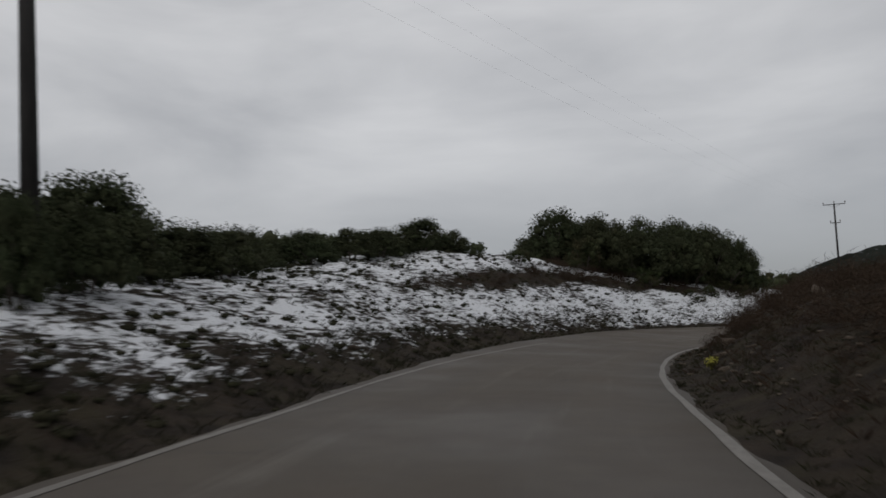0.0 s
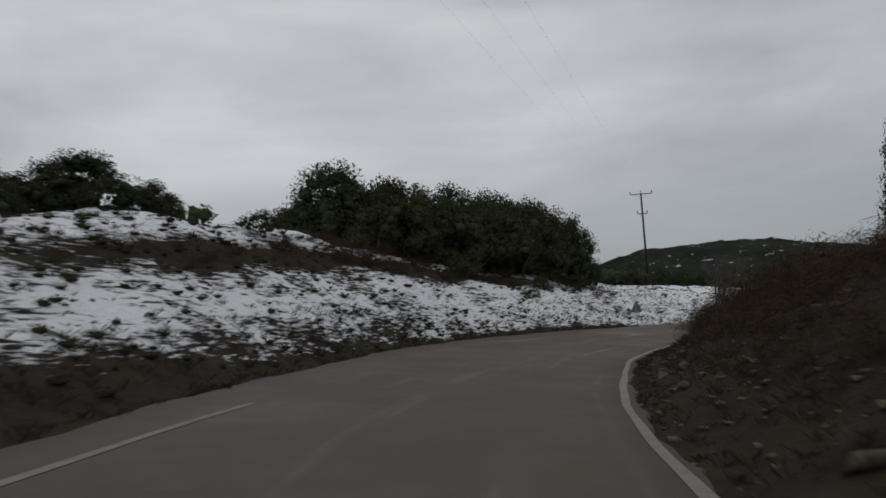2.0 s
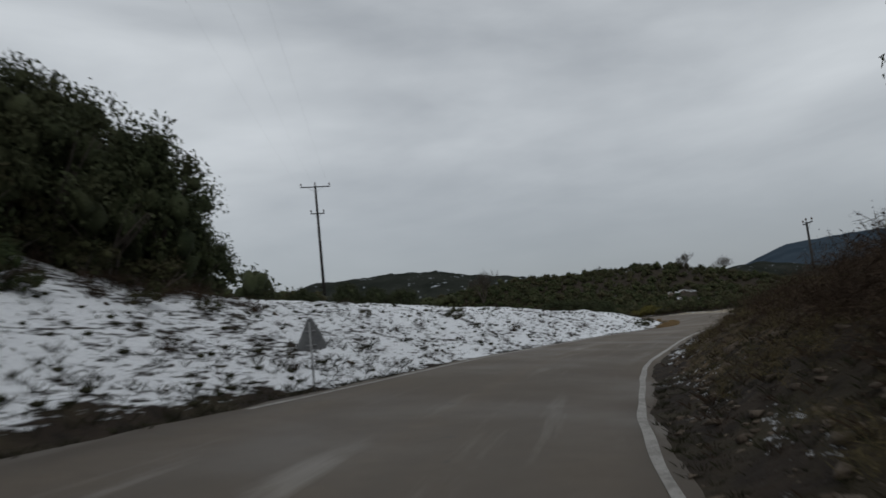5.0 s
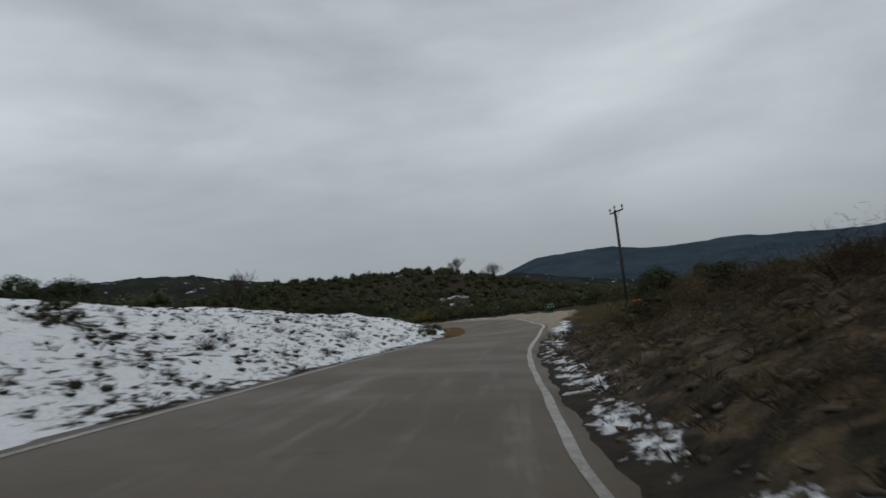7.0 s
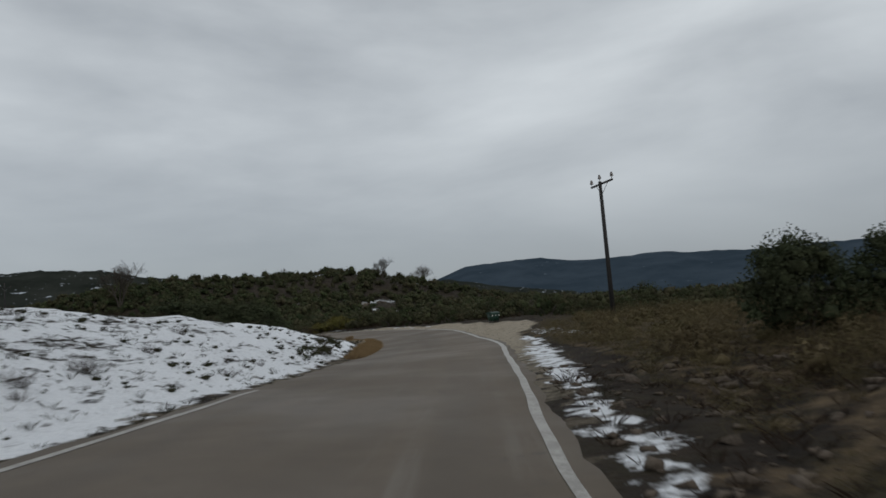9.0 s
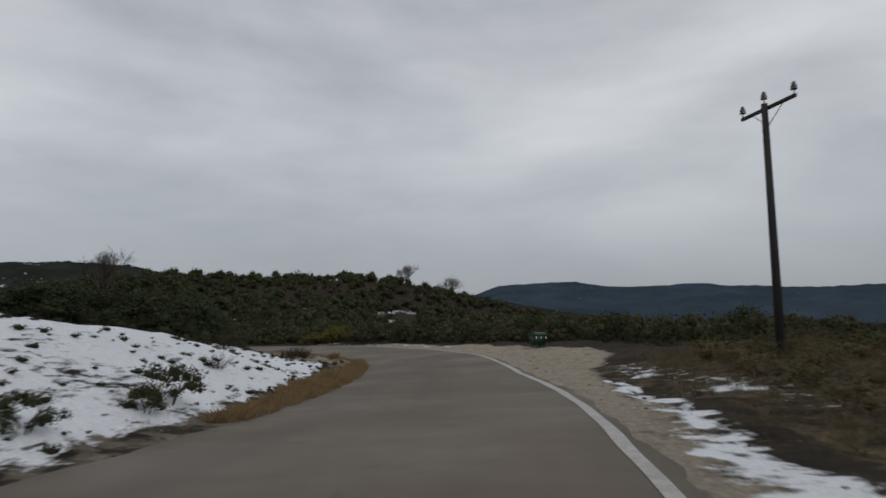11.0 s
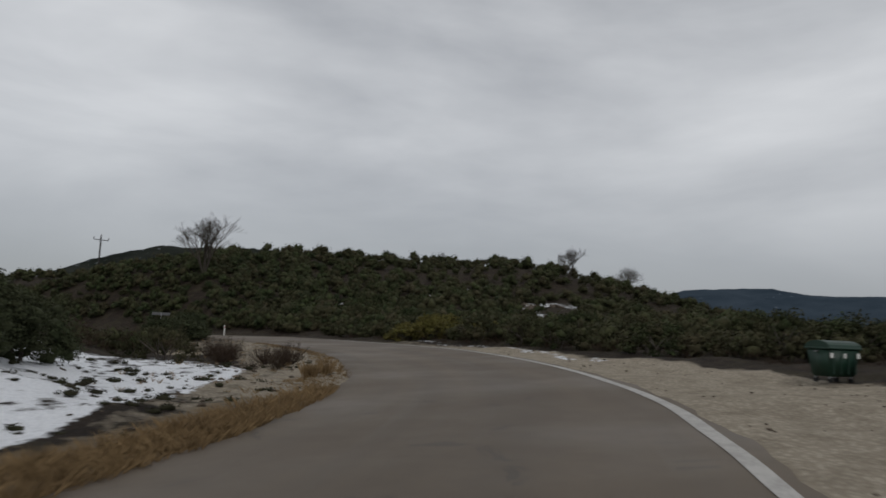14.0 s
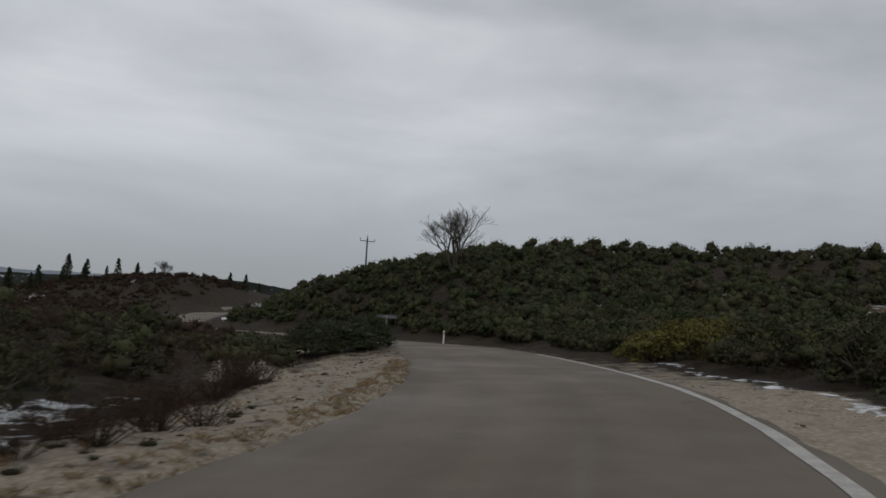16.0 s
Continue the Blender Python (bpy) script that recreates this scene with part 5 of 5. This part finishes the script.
rocks(32, lambda s, u, left, x, y: bare_of_scrub(x, y), (0.3, 0.9), "rocks on the hill", "pale rock outcrop among the hill scrub", 64, (130, 175, 120, 165))


def pebbles(name, count, test, size, material, seed, label, box=near_box):
    """Loose stones that nobody could count, one mesh."""
    rs = np.random.RandomState(seed)
    x, y = rs.uniform(box[0], box[1], count * 40), rs.uniform(box[2], box[3], count * 40)
    z, s, u, left = land(x, y)
    soup = Soup()
    for i in np.where(test(s, u, left, x, y))[0][:count]:
        v, f = SHAPES[rs.randint(9)]
        k = size[0] + (size[1] - size[0]) * rs.rand() ** 3
        p = v * (k, k * rs.uniform(0.7, 1.2), k * rs.uniform(0.7, 1.3))
        a = rs.uniform(0, 6.3)
        p = np.stack([p[:, 0] * np.cos(a) - p[:, 1] * np.sin(a), p[:, 0] * np.sin(a) + p[:, 1] * np.cos(a), p[:, 2]], 1)
        soup.add(p + (x[i], y[i], z[i] + 0.15 * k), f)
    return tagged(new(name, soup.mesh(name, material)), label, "stones", kind="stuff")


pebbles("bank_stones", 2600, lambda s, u, left, x, y: ~left & (s > 8) & (s < 100) & (u > 0.45) & (u < 5), (0.02, 0.11), M_ROCK, 71, "loose broken stones on the earth bank")
pebbles("foot_rubble", 2800, lambda s, u, left, x, y: ~left & (s > 24) & (s < 68) & (u > 0.12) & (u < 2.0), (0.02, 0.10), M_ROCK, 75, "broken stone rubble fallen along the foot of the bank")
pebbles("slope_stones", 2600, lambda s, u, left, x, y: ~left & (s > 52) & (s < 97) & (u > 0.45) & (u < 5.0), (0.025, 0.15), M_ROCK, 74, "pale broken stones strewn down the bank")
pebbles("verge_stones", 1500, lambda s, u, left, x, y: left & (s > 100) & (s < 180) & (u > 0.4) & (u < np.interp(s, (100, 132, 142, 165), (1.0, 1.6, 4.2, 4.2))), (0.025, 0.09), M_ROCK, 72, "loose stones along the dry verge")
pebbles("shoulder_stones", 900, lambda s, u, left, x, y: ~left & (s > 95) & (s < 175) & (u > 0.5) & (u < 5), (0.02, 0.06), M_ROCK, 73, "loose gravel stones on the road shoulder")


# ---------------------------------------------------------------- poles and wires
def tube(bm, p, q, r0, r1, sides=12):
    p, q = Vector(p), Vector(q)
    d = q - p
    m = Matrix.Translation((p + q) / 2) @ d.to_track_quat("Z", "Y").to_matrix().to_4x4()
    bmesh.ops.create_cone(bm, cap_ends=True, segments=sides, radius1=r0, radius2=r1, depth=d.length, matrix=m)


def box(bm, centre, size, turn=0.0, bevel=0.0):
    m = Matrix.Translation(centre) @ Matrix.Rotation(turn, 4, "Z") @ Matrix.Diagonal((*size, 1))
    r = bmesh.ops.create_cube(bm, size=1.0, matrix=m)
    if bevel:
        bmesh.ops.bevel(bm, geom=list({e for v in r["verts"] for e in v.link_edges}), offset=bevel, segments=1, affect="EDGES")


def insulator(parent, x, y, z):
    bm = bmesh.new()
    tube(bm, (x, y, z), (x, y, z + 0.2), 0.016, 0.014, 6)
    tube(bm, (x, y, z + 0.14), (x, y, z + 0.21), 0.10, 0.075, 10)
    tube(bm, (x, y, z + 0.21), (x, y, z + 0.28), 0.09, 0.065, 10)
    tube(bm, (x, y, z + 0.28), (x, y, z + 0.36), 0.07, 0.04, 10)
    return part("insulator", bm, M_GLASS, parent, "dark porcelain insulator")


def pole(x, y, base, top, r0, r1, arms, turn, label, lean=(0, 0)):
    """A wooden pole; arms: (metres below the top, half length, insulators). turn: the arms' bearing."""
    ob = new("utility_pole")
    ob.matrix_world = Matrix.Translation((x, y, base)) @ Matrix.Rotation(radians(lean[0]), 4, "Y") @ Matrix.Rotation(radians(lean[1]), 4, "X")
    h = top - base
    bm = bmesh.new()
    tube(bm, (0, 0, -0.4), (0, 0, h), r0, r1, 14)
    part("shaft", bm, M_POLE, ob, "", True)
    c, s = math.sin(radians(turn)), math.cos(radians(turn))
    for drop, half, n in arms:
        z = h - drop
        bm = bmesh.new()
        box(bm, (0.10 * s, -0.10 * c, z), (half * 2, 0.09, 0.10), math.atan2(s, c), 0.012)
        part("crossarm", bm, M_POLE, ob)
        for k in (-1, 1):
            bm = bmesh.new()
            tube(bm, (0.08 * s, -0.08 * c, z - 0.55), (k * half * 0.55 * c + 0.1 * s, k * half * 0.55 * s - 0.1 * c, z - 0.05), 0.014, 0.014, 6)
            part("brace", bm, M_STEEL, ob)
        for k in n:
            insulator(ob, k * half * c + 0.1 * s, k * half * s - 0.1 * c, z + 0.04)
    insulator(ob, 0, 0, h)
    return tagged(ob, label, "utility pole", "power poles")


PA, PB, P0, PD = (53.4, 109.06), (85.3, 76.4), (-2.92, 10.5), (122.2, 200.3)
zb = ground_at(*PB)
pole(*PA, ground_at(*PA), 17.55, 0.17, 0.11, ((0.15, 1.5, (-0.95, 0.95)), (2.9, 0.7, (-0.9, 0.9))), 112, "weathered wooden utility pole with two crossarms on the snowy rise")
pole(*PB, zb, 7.85, 0.135, 0.09, ((0.12, 1.2, (-0.95, 0.95)),), 45, "dark wooden utility pole with one crossarm and three insulators")
pole(*P0, ground_at(*P0), 11.5, 0.17, 0.12, ((0.15, 1.4, (-0.95, 0.95)),), 100, "wooden utility pole at the top of the snowy bank", (-3.0, 0))
pole(*PD, ground_at(*PD), 13.4, 0.14, 0.10, ((0.5, 1.2, (-0.95, 0.95)),), 80, "thin utility pole on the far hilltop")


def wire(p, q, sag):
    bm = bmesh.new()
    p, q = Vector(p), Vector(q)
    pts = []
    for i in range(25):
        t = i / 24
        pts.append(p.lerp(q, t) - Vector((0, 0, 4 * sag * t * (1 - t))))
    for a, b in zip(pts[:-1], pts[1:]):
        tube(bm, a, b, 0.0018, 0.0018, 4)
    ob = part("power_line", bm, M_WIRE, None)
    return tagged(ob, "thin sagging power line strung between the poles", "power line", "power lines")


def arm_end(p, top, half, turn, k):
    return (p[0] + k * half * math.sin(radians(turn)), p[1] + k * half * math.cos(radians(turn)), top)


for k in (-0.95, 0.0, 0.95):
    wire(arm_end(P0, 11.7, 1.4, 100, k), arm_end(PA, 17.15, 1.5, 112, k), 1.4)


# ---------------------------------------------------------------- roadside things
def warning_sign(x, y, turn):
    z = ground_at(x, y)
    ob = new("road_sign")
    ob.matrix_world = pose(x, y, z, 0, 0, turn) @ Matrix.Scale(0.72, 4)
    bm = bmesh.new()
    tube(bm, (0, 0, -0.3), (0, 0, 2.0), 0.03, 0.03, 10)
    part("post", bm, M_STEEL, ob, "grey steel post", True)
    bm = bmesh.new()
    ring = []
    for i in range(3):
        for d in (-0.12, 0.12):
            a = radians(90 + 120 * i) + d
            ring.append((0.56 * math.cos(a), 1.55 + 0.56 * math.sin(a)))
    lo = [bm.verts.new((u, 0.035, v)) for u, v in ring]
    hi = [bm.verts.new((u, 0.055, v)) for u, v in ring]
    bm.faces.new(lo)
    bm.faces.new(hi[::-1])
    for i in range(6):
        bm.faces.new((lo[i], lo[(i + 1) % 6], hi[(i + 1) % 6], hi[i]))
    bmesh.ops.recalc_face_normals(bm, faces=bm.faces)
    plate = part("sign_plate", bm, M_SIGNBACK, ob, "bare grey back of a triangular plate")
    for v in (1.35, 1.75):
        bm = bmesh.new()
        box(bm, (0, 0.02, v), (0.36, 0.03, 0.04), 0, 0.004)
        part("clamp_rail", bm, M_STEEL, plate)
    return tagged(ob, "triangular warning sign seen from its grey back", "road sign")


warning_sign(26.9, 57.55, -60)


def marker(x, y, turn):
    """An orange box on two timber legs."""
    z = ground_at(x, y)
    c = 0.88 - z
    ob = new("orange_marker")
    ob.matrix_world = pose(x, y, z, 0, 0, turn)
    bm = bmesh.new()
    box(bm, (0, 0, c), (0.40, 0.26, 0.42), 0, 0.02)
    part("box", bm, M_ORANGE, ob)
    bm = bmesh.new()
    box(bm, (0, 0, c + 0.235), (0.48, 0.34, 0.05), 0, 0.015)
    part("roof", bm, M_ORANGE, ob)
    bm = bmesh.new()
    box(bm, (0, -0.135, c), (0.26, 0.02, 0.26), 0, 0.006)
    part("door", bm, M_ORANGE, ob)
    for k in (-1, 1):
        bm = bmesh.new()
        box(bm, (k * 0.15, 0, c / 2 - 0.2), (0.06, 0.06, c), 0, 0.006)
        part("leg", bm, M_TIMBER, ob, "pale timber leg")
    return tagged(ob, "small orange box on two pale timber legs", "roadside box")


marker(55.9, 64.5, 25)


def bin_container(x, y, turn):
    """A four-wheeled rubbish container with a domed lid."""
    z = ground_at(x, y)
    ob = new("rubbish_container")
    ob.matrix_world = pose(x, y, z, 0, 0, turn) @ Matrix.Scale(0.70, 4)
    bm = bmesh.new()
    lo = [bm.verts.new((a * 0.52, b * 0.36, 0.20)) for a, b in ((-1, -1), (1, -1), (1, 1), (-1, 1))]
    hi = [bm.verts.new((a * 0.63, b * 0.47, 1.06)) for a, b in ((-1, -1), (1, -1), (1, 1), (-1, 1))]
    bm.faces.new(lo[::-1])
    bm.faces.new(hi)
    for i in range(4):
        bm.faces.new((lo[i], lo[(i + 1) % 4], hi[(i + 1) % 4], hi[i]))
    bmesh.ops.bevel(bm, geom=list(bm.edges), offset=0.04, segments=2, affect="EDGES")
    part("body", bm, M_BIN, ob, "", True)
    bm = bmesh.new()
    box(bm, (0, 0, 1.08), (1.36, 1.02, 0.06), 0, 0.02)
    part("rim", bm, M_BIN, ob)
    bm = bmesh.new()
    n = 8
    rows = []
    for i in range(n + 1):
        a = math.pi * i / n
        rows.append([bm.verts.new((sx * 0.66, -0.49 * math.cos(a), 1.11 + 0.22 * math.sin(a))) for sx in (-1, 1)])
    for a, b in zip(rows[:-1], rows[1:]):
        bm.faces.new((a[0], a[1], b[1], b[0]))
    for k in (0, 1):
        bm.faces.new([r[k] for r in rows][::(1 if k else -1)])
    bmesh.ops.recalc_face_normals(bm, faces=bm.faces)
    part("lid", bm, M_BIN, ob)
    for k in (-0.45, -0.15, 0.15, 0.45):
        bm = bmesh.new()
        box(bm, (k, -0.435, 0.63), (0.05, 0.05, 0.70), 0, 0.012)
        part("rib", bm, M_BIN, ob)
    for k in (-1, 1):
        bm = bmesh.new()
        tube(bm, (k * 0.63, 0, 0.98), (k * 0.74, 0, 0.98), 0.03, 0.03, 8)
        part("lifting_pin", bm, M_STEEL, ob)
        bm = bmesh.new()
        box(bm, (k * 0.54, -0.465, 0.86), (0.12, 0.012, 0.16), 0, 0.003)
        part("reflective_sticker", bm, M_WHITE, ob, "pale reflective corner sticker")
        for b in (-1, 1):
            bm = bmesh.new()
            tube(bm, (k * 0.42 - 0.025, b * 0.28, 0.09), (k * 0.42 + 0.025, b * 0.28, 0.09), 0.09, 0.09, 14)
            wheel = part("wheel", bm, M_RUBBER, ob, "black castor wheel")
            bm = bmesh.new()
            box(bm, (k * 0.42, b * 0.28, 0.17), (0.09, 0.07, 0.09), 0, 0.008)
            part("fork", bm, M_STEEL, wheel)
    bm = bmesh.new()
    box(bm, (0, -0.462, 0.86), (0.10, 0.012, 0.14), 0, 0.003)
    part("label", bm, M_WHITE, ob, "small pale label")
    return tagged(ob, "dark green four-wheeled rubbish container at the lay-by", "rubbish container")


bin_container(103.0, 92.1, -25)


def delineator(x, y, turn=0):
    z = ground_at(x, y)
    ob = new("delineator_post")
    ob.matrix_world = pose(x, y, z, 0, 0, turn)
    bm = bmesh.new()
    box(bm, (0, 0, 0.42), (0.11, 0.06, 1.04), 0, 0.015)
    part("post", bm, M_WHITE, ob)
    bm = bmesh.new()
    box(bm, (0, -0.032, 0.76), (0.08, 0.012, 0.16), 0, 0.004)
    part("reflector", bm, M_RED, ob, "red reflector")
    return tagged(ob, "thin white roadside post with a reflector", "post", "roadside posts")


delineator(116.2, 147.0)


def direction_board(x, y, turn):
    z = ground_at(x, y)
    ob = new("direction_board")
    ob.matrix_world = pose(x, y, z, 0, 0, turn)
    bm = bmesh.new()
    tube(bm, (0, 0, -0.3), (0, 0, 2.1), 0.035, 0.035, 10)
    part("post", bm, M_STEEL, ob, "", True)
    bm = bmesh.new()
    box(bm, (0, 0.05, 2.0), (1.7, 0.03, 0.28), 0, 0.006)
    part("board", bm, M_SIGNBACK, ob, "grey back of a narrow board")
    return tagged(ob, "narrow direction board on a grey post, seen from behind", "road sign")


direction_board(114.4, 156.8, -10)


def flower_tuft(x, y):
    z = ground_at(x, y)
    rs = np.random.RandomState(77)
    ob = new("flowering_spurge")
    ob.matrix_world = pose(x, y, z) @ Matrix.Scale(0.62, 4)
    stems, heads = Soup(), Soup()
    for i in range(16):
        a, l = rs.uniform(0, 6.3), rs.uniform(0.05, 0.22)
        tip = np.array([math.cos(a) * l, math.sin(a) * l, rs.uniform(0.22, 0.42)])
        stems.stick((0, 0, -0.05), tip, 0.006, 0.004, 4)
        k = 16
        heads.quads(tip + rs.normal(0, 0.035, (k, 3)), rs.normal(0, 0.4, (k, 3)) + (0, 0, 1), 0.045, rs)
        stems.quads(tip * 0.6 + rs.normal(0, 0.03, (6, 3)), rs.normal(0, 1, (6, 3)), 0.05, rs, 2.4)
    for n, s, m in (("stems", stems, M_SPURGE), ("flowers", heads, M_YELLOW)):
        p = new(n, s.mesh(n, m))
        p.parent = ob
    return tagged(ob, "small yellow-flowering plant at the foot of the bank", "plant")


flower_tuft(9.9, 14.4)
